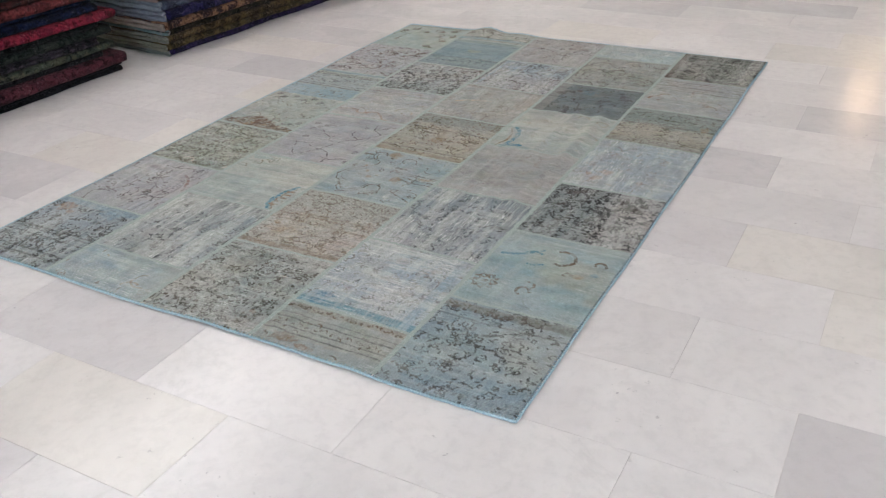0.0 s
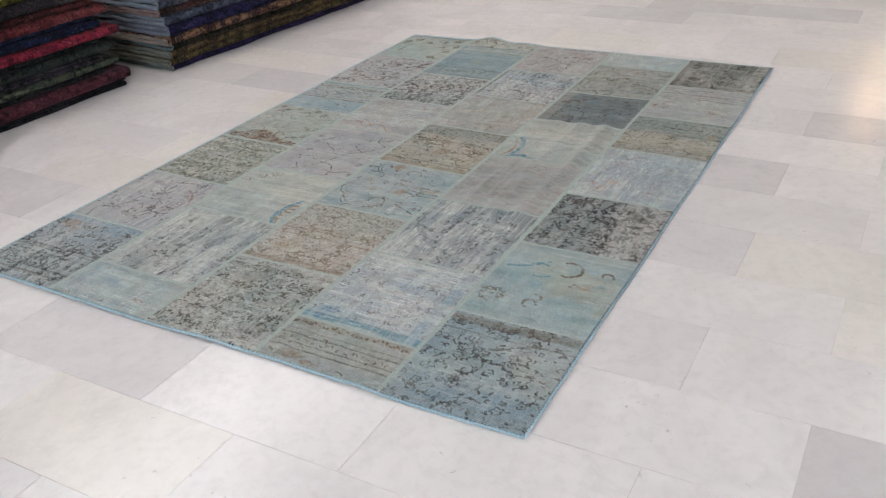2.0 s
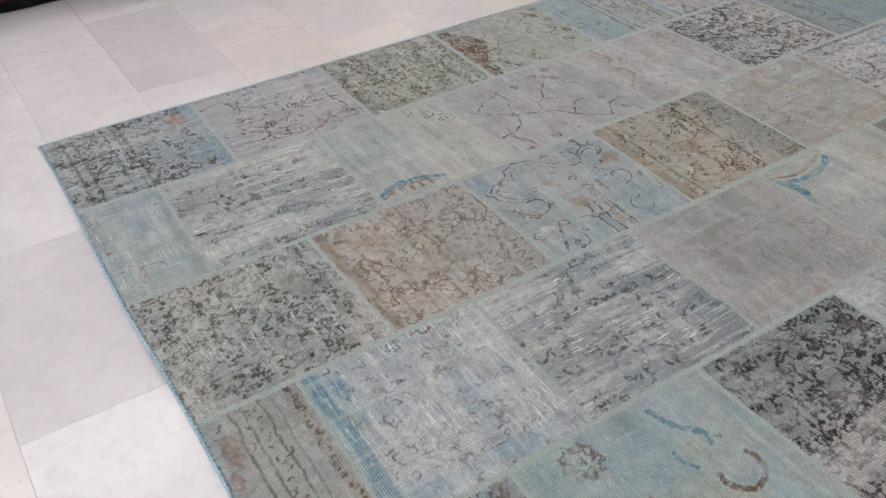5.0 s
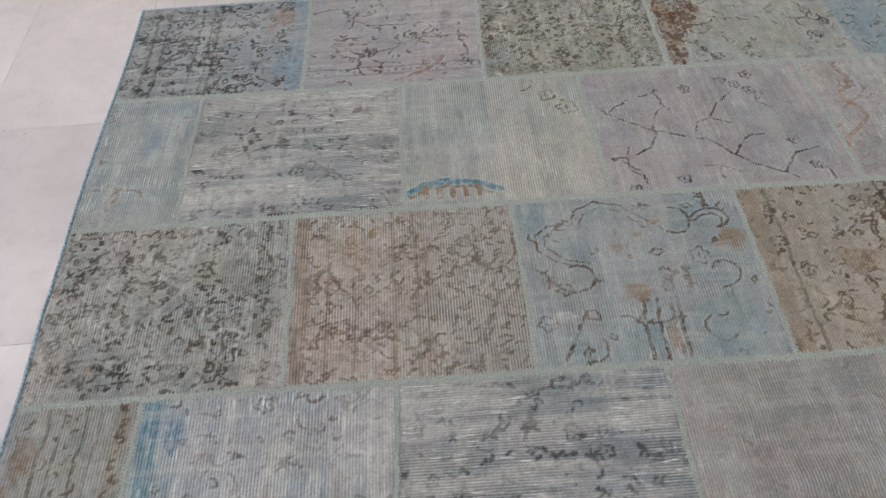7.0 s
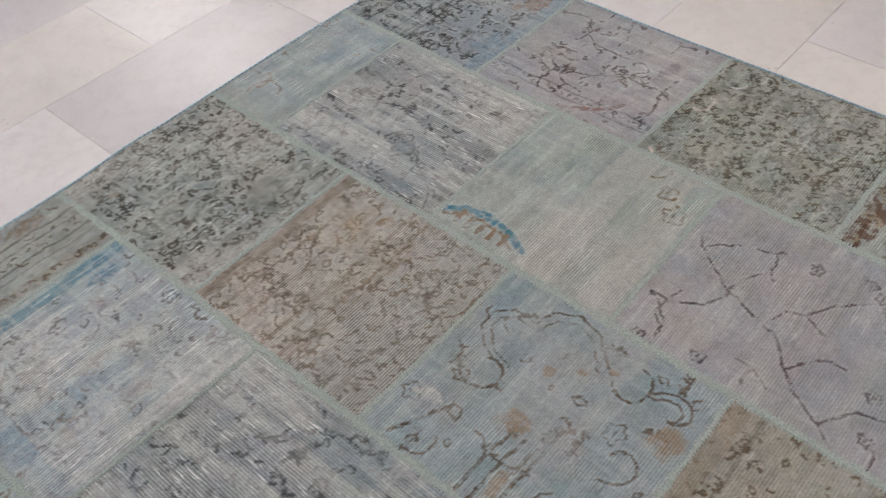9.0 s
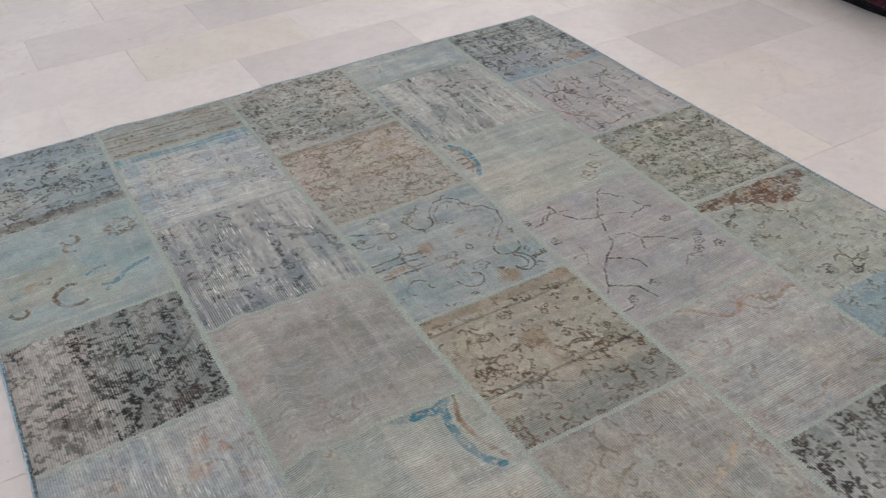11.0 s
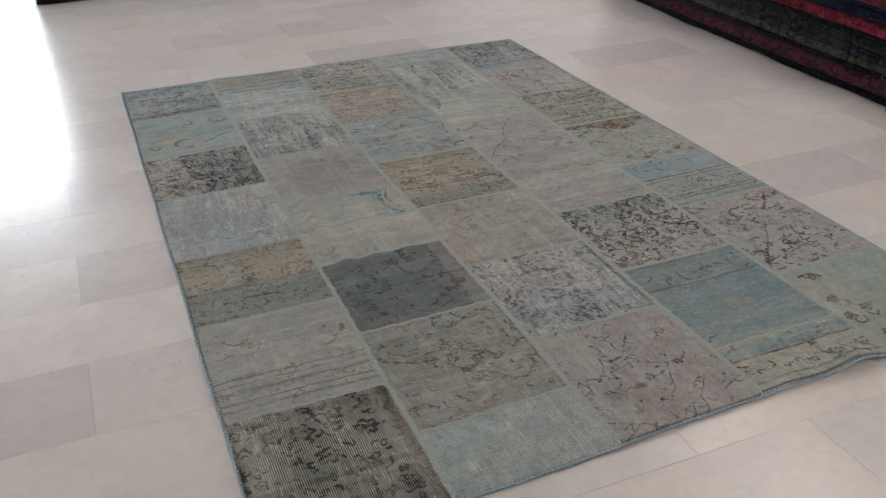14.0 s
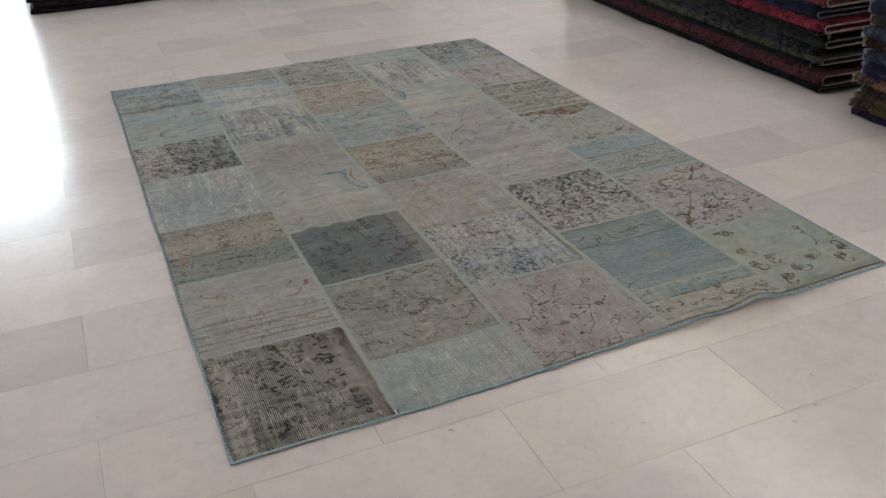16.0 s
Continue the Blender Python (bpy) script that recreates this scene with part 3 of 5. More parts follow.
        rgba = np.concatenate((np.clip(self.dye, 0.004, 0.9), np.clip((0.08 + self.wear * 0.85) * (0.3 + 0.7 * bald) * (1 - 0.5 * self.inked), 0, 1)[..., None]), -1).reshape(-1, 4)
        dye = me.attributes.new("dye", "FLOAT_COLOR", "POINT")
        dye.data.foreach_set("color", np.concatenate((rgba, rgba[ring])).astype(np.float32).ravel())
        bare = (self.thread * (0.35 + 0.65 * bald) * (1 - 0.8 * self.inked)).reshape(-1)
        attr = me.attributes.new("bare", "FLOAT", "POINT")
        attr.data.foreach_set("value", np.concatenate((bare, bare[ring])).astype(np.float32))
        me.materials.append(PILES[self.along])
        ob = new("patch", me)
        ob.parent = rug
        ob["label"] = label


# first column
p = Piece(0, 0.0, 0.425, C(110, 132, 138), C(126, 144, 146), C(138, 146, 140), wear=0.2)
p.fade("y", 0.16, 0.02, C(98, 122, 134), 0.6).sprays(0.026, 1.1, 0.0018).vines(3, 0.3, 1.1, 0.0017).rosette(-0.13, 0.27, 0.026, 7).rosette(-0.28, 0.26, 0.024, 7)
p.print_ink(DARK, 0.72).band("y", 0.375, 0.410, BROWN, 0.5).band("y", 0.335, 0.342, DARK, 0.45).band("y", 0.225, 0.231, DARK, 0.35)
p.done("blue-grey patch with dark leaf sprays")

p = Piece(0, 0.425, 0.875, C(122, 148, 149), C(128, 151, 154), C(142, 150, 136), wear=0.22, mottle=0.2)
p.fade("y", 0.72, 0.84, C(134, 154, 152), 0.5)
p.rosette(-0.345, 0.545, 0.036, 9, 0.0032).rosette(-0.345, 0.545, 0.022, 7, 0.0014)
p.scroll(-0.225, 0.515, 150, 0.09, -250, 0.0042, 0.3), p.scroll(-0.20, 0.56, 60, 0.045, 120, 0.0032)
p.scroll(-0.205, 0.80, 20, 0.16, -215, 0.0045, 0.2), p.scroll(-0.045, 0.755, 80, 0.07, 230, 0.0036, 0.4), p.leaf(-0.12, 0.68, 200, 0.03, 0.003)
p.print_ink(BROWN, 0.88).blot(-0.105, 0.68, 0.022, 0.014, GOLD, 0.7).blot(-0.06, 0.70, 0.016, 0.012, TEAL, 0.6)
p.scroll(-0.365, 0.72, 10, 0.13, 40, 0.005), p.scroll(-0.30, 0.75, 60, 0.06, -90, 0.0036), p.scroll(-0.27, 0.69, -20, 0.05, 60, 0.003)
p.print_ink(TEAL, 0.7).twigs(3, 0.07, 0.0014).print_ink(C(96, 116, 116), 0.5)
p.done("plain teal patch with a few brown scrolls")

p = Piece(0, 0.875, 1.275, C(146, 139, 131), C(136, 134, 128), along="y", wear=0.4, thread=0.3)
p.fade("x", -0.14, -0.22, C(98, 110, 108), 0.85).fade("y", 1.13, 1.24, C(112, 116, 112), 0.55)
p.sprays(0.019, 1.0, 0.0019, 0.9).vines(8, 0.28, 1.3, 0.0019, 0.022).print_ink(C(34, 32, 32), 0.92)
for x, y, r in ((-0.085, 1.165, 0.035), (-0.13, 1.215, 0.03), (-0.06, 1.20, 0.02), (-0.32, 1.215, 0.028), (-0.29, 1.235, 0.018), (-0.33, 1.12, 0.016)):
    p.blot(x, y, r, r * 0.7, C(48, 32, 26), 0.95)
p.done("grey patch with dense black scrollwork")

p = Piece(0, 1.275, 1.735, C(148, 158, 160), C(154, 158, 156), C(138, 152, 156), along="y", wear=0.75, thread=0.2)
p.vines(4, 0.2, 1.0, 0.0016).sprays(0.042, 1.2, 0.0016, 0.6).print_ink(C(112, 104, 98), 0.55)
for x, y, r in ((-0.30, 1.36, 0.026), (-0.275, 1.42, 0.022), (-0.33, 1.39, 0.014), (-0.13, 1.38, 0.014)):
    p.blot(x, y, r, r * 1.2, C(148, 116, 90), 0.65)
p.done("pale blue-grey worn patch")

p = Piece(0, 1.735, 2.133, C(142, 138, 118), C(134, 134, 116), wear=0.15)
p.fade("y", 1.93, 1.97, C(106, 120, 114), 0.9).band("y", 1.735, 1.785, C(112, 110, 98), 0.6)
p.sprays(0.027, 1.1, 0.0015, 0.75).vines(3, 0.25, 1.2, 0.0016).print_ink(C(84, 76, 60), 0.75)
p.band("y", 1.955, 1.962, BROWN, 0.6).band("y", 1.80, 1.806, BROWN, 0.5).blot(-0.05, 1.98, 0.02, 0.03, GOLD, 0.6).blot(-0.14, 1.86, 0.05, 0.03, CREAM, 0.35)
p.done("olive patch with a dull teal lower band")

p = Piece(0, 2.133, 2.565, C(152, 155, 149), C(144, 149, 145), wear=0.25, mottle=0.2)
p.vines(4, 0.2, 1.2, 0.0014, 0.026).sprays(0.045, 1.2, 0.0014, 0.5).print_ink(C(108, 98, 86), 0.65)
p.scroll(-0.37, 2.27, 100, 0.12, -250, 0.0055, 0.2), p.scroll(-0.30, 2.345, 160, 0.09, 160, 0.0045), p.scroll(-0.13, 2.22, 80, 0.10, -170, 0.002, 0.4)
p.print_ink(C(106, 86, 68), 0.8)
for y, w, k in ((2.405, 0.007, 0.65), (2.43, 0.005, 0.6), (2.455, 0.012, 0.55), (2.50, 0.006, 0.7), (2.525, 0.009, 0.5)):
    p.band("y", y, y + w, C(98, 92, 82), k)
p.frieze("y", 2.478, 0.024, 0.02, 0.0013).print_ink(C(96, 88, 76), 0.55)
p.done("light grey patch with brown tendrils")

p = Piece(0, 2.565, 3.0, C(106, 105, 94), C(114, 109, 97), C(92, 99, 92), along="y", wear=0.35, thread=0.65, mottle=0.2)
p.band("x", -0.06, -0.012, C(150, 146, 130), 0.5).sprays(0.030, 1.2, 0.0019, 0.8).vines(3, 0.2, 1.2, 0.002)
for x, y in ((-0.095, 2.655), (-0.195, 2.762), (-0.16, 2.665), (-0.24, 2.66), (-0.30, 2.70), (-0.33, 2.63)):
    p.rosette(x, y, 0.021, 5, 0.0036)
p.print_ink(C(34, 25, 19), 1.2)
for y, w, k in ((2.585, 0.018, 0.4), (2.822, 0.016, 0.7), (2.862, 0.008, 0.5), (2.905, 0.022, 0.7), (2.955, 0.012, 0.5)):
    p.band("y", y, y + w, C(40, 29, 22), k)
p.band("x", -0.396, -0.365, C(72, 50, 38), 0.7).done("dark olive-brown patch with bald cream threads")

# second column
p = Piece(1, 0.0, 0.205, C(140, 147, 136), C(150, 151, 140), wear=0.2)
p.band("y", 0.0, 0.045, C(136, 148, 144), 0.6)
for y, w, k in ((0.058, 0.006, 0.6), (0.082, 0.005, 0.5), (0.120, 0.005, 0.55), (0.142, 0.004, 0.35)):
    p.band("y", y, y + w, DARK, k)
p.band("y", 0.172, 0.196, C(124, 112, 94), 0.5)
p.frieze("y", 0.102, 0.020, 0.016).frieze("y", 0.183, 0.014, 0.014, 0.0018).sprays(0.05, 1, 0.0014, 0.4).print_ink(BROWN, 0.7)
p.blot(-0.72, 0.035, 0.05, 0.02, C(112, 84, 56), 0.9).blot(-0.64, 0.02, 0.03, 0.012, C(112, 84, 56), 0.8).blot(-0.76, 0.05, 0.02, 0.014, CREAM, 0.5)
p.done("sage border patch with dark stripes")

p = Piece(1, 0.205, 0.62, C(144, 158, 163), C(134, 152, 158), C(160, 168, 168), wear=0.95, thread=0.4, abrash=1.0)
p.vines(4, 0.24, 1.2, 0.0018).sprays(0.03, 1.2, 0.0017, 0.75).print_ink(C(98, 98, 98), 0.7)
p.band("y", 0.205, 0.245, srgb(98, 136, 148, 0.9), 0.8).blot(-0.74, 0.25, 0.05, 0.04, srgb(80, 122, 144, 0.86), 0.8).band("x", -0.455, -0.425, C(128, 156, 168), 0.7)
for x, y, r in ((-0.60, 0.42, 0.03), (-0.69, 0.33, 0.02), (-0.52, 0.37, 0.022), (-0.63, 0.53, 0.025), (-0.50, 0.52, 0.02)):
    p.blot(x, y, r, r * 0.8, C(128, 112, 104), 0.55)
p.fade("y", 0.57, 0.61, C(150, 146, 140), 0.4).done("worn whitish patch with a blue edge")

p = Piece(1, 0.62, 1.062, C(118, 129, 131), C(108, 120, 124), C(132, 138, 138), along="y", wear=1.0, thread=0.35, abrash=0.9)
p.sprays(0.030, 1.2, 0.0019, 0.75).twigs(5, 0.12, 0.002).print_ink(C(70, 76, 80), 0.75).fade("y", 0.98, 1.05, C(96, 112, 116), 0.5)
p.blot(-0.45, 0.86, 0.03, 0.014, DARK, 0.6).blot(-0.55, 0.80, 0.02, 0.012, DARK, 0.5).done("slate-grey patch streaked with bare threads")

p = Piece(1, 1.062, 1.505, C(148, 146, 139), C(141, 141, 136), C(134, 136, 131), wear=0.25, thread=0.2, mottle=0.2)
p.sprays(0.05, 1.3, 0.0018, 0.4).vines(2, 0.16, 1.2, 0.0014).print_ink(C(112, 106, 104), 0.5)
for x, y, r in ((-0.70, 1.15, 0.02), (-0.74, 1.22, 0.026), (-0.63, 1.17, 0.016), (-0.70, 1.30, 0.014)):
    p.blot(x, y, r, r, C(112, 108, 112), 0.5)
p.band("y", 1.062, 1.10, C(156, 150, 142), 0.4).done("almost plain warm grey patch")

p = Piece(1, 1.505, 1.945, C(150, 159, 147), C(158, 160, 147), C(140, 152, 146), wear=0.4, thread=0.42, abrash=0.9, mottle=0.2)
p.band("x", -0.67, -0.60, CREAM, 0.45).band("y", 1.73, 1.80, CREAM, 0.5).band("x", -0.52, -0.48, CREAM, 0.3)
p.stroke([(-0.63, 1.512), (-0.67, 1.528), (-0.715, 1.532), (-0.748, 1.515)], 0.008), p.stroke([(-0.735, 1.52), (-0.722, 1.575), (-0.722, 1.63), (-0.735, 1.68), (-0.76, 1.71)], 0.007)
p.print_ink(TEAL, 0.9)
p.stroke([(-0.768, 1.51), (-0.746, 1.57), (-0.748, 1.63), (-0.778, 1.70)], 0.0038).print_ink(C(108, 88, 62), 0.85)
p.scroll(-0.47, 1.86, 120, 0.12, -300, 0.003), p.scroll(-0.52, 1.90, 60, 0.09, 220, 0.0024), p.sprays(0.06, 1.2, 0.0014, 0.3).print_ink(C(124, 114, 92), 0.6)
p.done("pale sage patch with a teal arc")

p = Piece(1, 1.945, 2.335, srgb(98, 102, 103, 0.95), srgb(106, 104, 102, 0.95), srgb(93, 102, 105, 0.95), wear=0.06, thread=0.08, mottle=0.2)
p.sprays(0.034, 1.3, 0.0018, 0.6).vines(4, 0.22, 1.1, 0.0017).print_ink(C(56, 53, 52), 0.7).band("x", -0.80, -0.750, C(128, 126, 117), 0.6).band("y", 2.14, 2.146, DARK, 0.5)
for x, y, r, c in ((-0.658, 1.962, 0.018, DARK), (-0.68, 2.245, 0.018, srgb(66, 44, 36, 0.6)), (-0.71, 2.225, 0.016, DARK), (-0.755, 2.20, 0.02, srgb(74, 48, 36, 0.6)), (-0.475, 2.235, 0.018, srgb(66, 44, 36, 0.6)), (-0.49, 2.27, 0.014, DARK), (-0.44, 2.13, 0.013, DARK), (-0.64, 2.23, 0.04, srgb(90, 110, 118, 0.9))):
    p.blot(x, y, r, r * 0.9, c, 0.85)
p.done("dark slate patch with black blots")

p = Piece(1, 2.335, 2.77, C(130, 132, 120), C(122, 127, 118), C(138, 140, 130), wear=0.22)
p.vines(8, 0.3, 1.2, 0.0016, 0.024).sprays(0.034, 1.1, 0.0015, 0.6).print_ink(C(82, 78, 68), 0.7).band("x", -0.80, -0.792, DARK, 0.5)
p.scroll(-0.50, 2.60, 150, 0.20, 70, 0.003), p.scroll(-0.62, 2.66, 100, 0.10, -90, 0.003)
p.print_ink(PALE, 0.3).done("olive-grey patch with faint scrolls")

p = Piece(1, 2.77, 3.0, C(134, 156, 157), C(144, 162, 160), along="y", wear=0.4, thread=0.8)
p.sprays(0.05, 1.2, 0.0016, 0.3).print_ink(C(104, 116, 112), 0.5).blot(-0.66, 2.87, 0.05, 0.035, C(112, 142, 158), 0.7).fade("x", -0.66, -0.76, C(132, 150, 148), 0.5)
p.done("light blue patch with bare warp threads")

# third column
p = Piece(2, 0.0, 0.43, C(134, 138, 126), C(142, 144, 134), C(126, 136, 130), wear=0.5, thread=0.3, mottle=0.6)
p.sprays(0.0185, 0.9, 0.0016, 0.92).vines(5, 0.26, 1.3, 0.0015).print_ink(C(74, 70, 62), 0.85)
p.scroll(-0.93, 0.12, 100, 0.10, 250, 0.0016, 0.3), p.scroll(-0.90, 0.30, 200, 0.12, -260, 0.0016, 0.3)
p.print_ink(PALE, 0.6).blot(-0.87, 0.10, 0.014, 0.012, C(108, 84, 58), 0.8).done("grey-green patch with small dark sprays")

p = Piece(2, 0.43, 0.85, C(160, 153, 137), C(152, 148, 135), C(168, 160, 147), wear=0.25, thread=0.5, mottle=0.6)
p.fade("y", 0.68, 0.74, C(138, 140, 128), 0.85).fade("x", -1.12, -1.19, C(150, 150, 138), 0.4).sprays(0.021, 1.0, 0.0015, 0.85).vines(5, 0.22, 1.3, 0.0015)
p.print_ink(C(98, 84, 68), 0.66)
for y, w, k in ((0.437, 0.026, 0.65), (0.497, 0.006, 0.6), (0.545, 0.005, 0.35), (0.615, 0.007, 0.55), (0.655, 0.006, 0.6), (0.672, 0.005, 0.5)):
    p.band("y", y, y + w, C(108, 86, 62), k)
p.blot(-1.09, 0.56, 0.06, 0.05, C(158, 138, 104), 0.4).blot(-1.15, 0.59, 0.02, 0.02, GOLD, 0.6)
p.done("beige patch with brown striped border")

p = Piece(2, 0.85, 1.28, C(124, 145, 148), C(134, 147, 147), C(146, 148, 149), wear=0.3, thread=0.25, mottle=0.2)
p.stroke([(-1.025, 0.958), (-1.044, 0.913), (-1.076, 0.884), (-1.111, 0.884), (-1.137, 0.912), (-1.134, 0.955), (-1.171, 0.964), (-1.191, 1.008), (-1.178, 1.055), (-1.144, 1.09), (-1.105, 1.124)], 0.0013)
p.stroke([(-1.03, 0.975), (-1.052, 0.928), (-1.08, 0.90), (-1.106, 0.90), (-1.125, 0.92), (-1.122, 0.966), (-1.158, 0.978), (-1.175, 1.01), (-1.163, 1.05), (-1.132, 1.08)], 0.0009)
p.scroll(-1.133, 1.182, 150, 0.13, -250, 0.0016, 0.5), p.scroll(-1.125, 1.19, 150, 0.085, -230, 0.0014, 0.5), p.scroll(-1.10, 1.13, 60, 0.12, 200, 0.0015), p.scroll(-1.0, 0.90, 20, 0.16, 280, 0.0016, 0.4)
p.stroke([(-0.921, 0.949), (-0.871, 0.923), (-0.823, 0.903)], 0.0026), p.scroll(-0.90, 1.16, 300, 0.10, 200, 0.0014), p.scroll(-0.86, 0.97, 30, 0.09, -240, 0.0014, 0.5), p.scroll(-0.96, 1.20, 90, 0.12, 250, 0.0014, 0.4)
for x in (1.050, 1.075, 1.100, 1.112):
    p.stroke([(-0.945, x), (-0.875, x - 0.003), (-0.81, x - 0.004)], 0.0022)
p.sprays(0.055, 1.3, 0.0016, 0.55).print_ink(C(86, 74, 60), 0.88)
for x, y, rx, ry in ((-0.955, 1.045, 0.022, 0.034), (-1.076, 1.245, 0.034, 0.028), (-1.10, 1.07, 0.010, 0.012), (-1.068, 1.027, 0.012, 0.012), (-1.13, 1.11, 0.008, 0.014), (-0.85, 1.09, 0.03, 0.012)):
    p.blot(x, y, rx, ry, C(124, 100, 68), 0.85)
p.blot(-0.912, 0.905, 0.012, 0.022, PALE, 0.8).blot(-0.96, 1.13, 0.05, 0.03, C(160, 158, 156), 0.4).done("blue-grey patch with brown floral outlines")

p = Piece(2, 1.28, 1.712, C(152, 146, 126), C(143, 140, 124), wear=0.12, thread=0.2)
p.fade("y", 1.56, 1.63, C(112, 118, 110), 0.9).vines(8, 0.28, 1.3, 0.0015, 0.022).sprays(0.026, 1.0, 0.0015, 0.7).print_ink(C(90, 76, 56), 0.8)
p.band("y", 1.283, 1.318, C(126, 110, 84), 0.5).band("y", 1.335, 1.341, BROWN, 0.55).band("y", 1.555, 1.561, DARK, 0.6).blot(-1.0, 1.45, 0.035, 0.03, C(120, 94, 60), 0.7)
p.done("gold-beige patch with brown scrolls")

p = Piece(2, 1.712, 2.135, C(146, 146, 136), C(140, 142, 136), C(148, 141, 124), along="y", wear=0.3, thread=0.3)
p.vines(5, 0.2, 1.1, 0.0015).sprays(0.04, 1.1, 0.0015, 0.55).print_ink(C(104, 96, 82), 0.6).scroll(-1.0, 1.95, 180, 0.16, 40, 0.006)
p.print_ink(C(168, 156, 132), 0.6).band("y", 2.10, 2.13, C(112, 104, 90), 0.35).done("faded olive-beige patch")

p = Piece(2, 2.135, 2.555, C(146, 150, 151), C(152, 153, 152), wear=0.7, along="y", thread=0.35, mottle=0.6)
p.fade("y", 2.32, 2.42, C(124, 145, 153), 0.7).sprays(0.018, 0.9, 0.0015, 0.9).vines(3, 0.2, 1.2, 0.0016).print_ink(C(84, 80, 80), 0.8)
p.band("x", -1.205, -1.185, C(72, 76, 78), 0.7).band("x", -1.18, -1.165, C(120, 148, 164), 0.6)
p.blot(-0.86, 2.49, 0.03, 0.03, C(90, 84, 80), 0.7).blot(-1.10, 2.45, 0.06, 0.04, C(126, 152, 168), 0.6).done("lilac-white patch with pale blue wear")

p = Piece(2, 2.555, 2.995, C(142, 139, 135), C(148, 145, 141), along="y", wear=0.25, thread=0.4)
p.twigs(12, 0.2, 0.0013, 0.006).sprays(0.05, 1.1, 0.0014, 0.5)
for x, y, h in ((-0.873, 2.84, 170), (-0.999, 2.827, 160), (-1.10, 2.80, 190), (-0.94, 2.70, 250), (-1.11, 2.695, 230), (-0.90, 2.93, 200)):
    p.scroll(x, y, h, 0.05, 60, 0.0022), p.rosette(x, y, 0.010, 5, 0.0016)
p.print_ink(C(70, 58, 54), 0.85).blot(-0.89, 2.85, 0.022, 0.022, C(92, 66, 64), 0.75).blot(-0.96, 2.845, 0.02, 0.014, C(92, 66, 64), 0.7)
p.done("grey-lilac patch with dark branches")

# fourth column
p = Piece(3, 0.0, 0.205, C(134, 151, 148), C(142, 154, 148), C(126, 145, 149), wear=0.35, thread=0.3, mottle=0.2)
p.scroll(-1.26, 0.06, 200, 0.12, -190, 0.0022, 0.4), p.scroll(-1.33, 0.05, 90, 0.06, -120, 0.003), p.sprays(0.06, 1.3, 0.0015, 0.35)
p.print_ink(C(104, 92, 76), 0.75).blot(-1.55, 0.07, 0.03, 0.03, C(112, 112, 116), 0.4).fade("x", -1.30, -1.24, C(150, 156, 144), 0.5)
p.done("pale teal plain patch")

p = Piece(3, 0.205, 0.648, C(116, 129, 130), C(124, 134, 133), C(138, 142, 138), along="y", wear=0.85, thread=0.35, abrash=0.9)
p.fade("y", 0.58, 0.64, C(112, 120, 112), 0.5).sprays(0.027, 1.1, 0.0019, 0.7).twigs(5, 0.12, 0.002).print_ink(C(70, 72, 76), 0.75)
p.blot(-1.53, 0.58, 0.03, 0.03, C(96, 90, 80), 0.6).blot(-1.42, 0.28, 0.016, 0.016, DARK, 0.8).blot(-1.43, 0.40, 0.012, 0.016, C(60, 60, 74), 0.8).done("grey-teal patch streaked with bare threads")

p = Piece(3, 0.648, 1.05, C(140, 152, 142), C(150, 156, 145), C(132, 146, 140), wear=0.35, thread=0.38, abrash=0.9, mottle=0.2)
p.band("y", 0.84, 0.92, CREAM, 0.45).band("y", 0.975, 1.04, CREAM, 0.5).band("x", -1.40, -1.22, CREAM, 0.22)
p.stroke([(-1.247, 0.654), (-1.27, 0.687), (-1.283, 0.737), (-1.273, 0.789), (-1.249, 0.836)], 0.0065).print_ink(TEAL, 0.95)
p.stroke([(-1.236, 0.66), (-1.257, 0.692), (-1.268, 0.737), (-1.26, 0.785), (-1.24, 0.815)], 0.0032).frieze("y", 1.245, 0.02, 0.01)
for k in range(5):
    p.stroke([(-1.262, 0.69 + 0.026 * k), (-1.235, 0.69 + 0.026 * k)], 0.0042)
p.print_ink(C(104, 84, 60), 0.85).rosette(-1.538, 0.971, 0.017, 4, 0.0022).rosette(-1.494, 1.011, 0.02, 5, 0.0020).scroll(-1.56, 0.92, 100, 0.05, 90)
p.print_ink(C(100, 90, 66), 0.8).blot(-1.55, 1.02, 0.05, 0.02, C(126, 152, 146), 0.7).blot(-1.33, 0.67, 0.03, 0.02, SLATE, 0.5)
p.done("sage patch with cream wear and a teal arc")

p = Piece(3, 1.05, 1.545, C(143, 145, 145), C(147, 147, 147), C(150, 149, 148), wear=0.3, thread=0.25, mottle=0.2)
p.stroke([(-1.49, 1.075), (-1.46, 1.088), (-1.39, 1.178), (-1.356, 1.275), (-1.30, 1.32), (-1.27, 1.351), (-1.24, 1.40), (-1.215, 1.435)], 0.0017)
for line in (((-1.458, 1.089), (-1.48, 1.11), (-1.50, 1.14)), ((-1.40, 1.175), (-1.43, 1.18), (-1.461, 1.20)), ((-1.37, 1.256), (-1.41, 1.27), (-1.42, 1.302), (-1.40, 1.345)), ((-1.30, 1.32), (-1.36, 1.36), (-1.362, 1.395)), ((-1.39, 1.178), (-1.34, 1.16), (-1.32, 1.12)), ((-1.30, 1.09), (-1.27, 1.12), (-1.235, 1.125)), ((-1.24, 1.40), (-1.30, 1.44), (-1.31, 1.49)), ((-1.42, 1.302), (-1.47, 1.33), (-1.51, 1.37))):
    p.stroke(line, 0.0016)
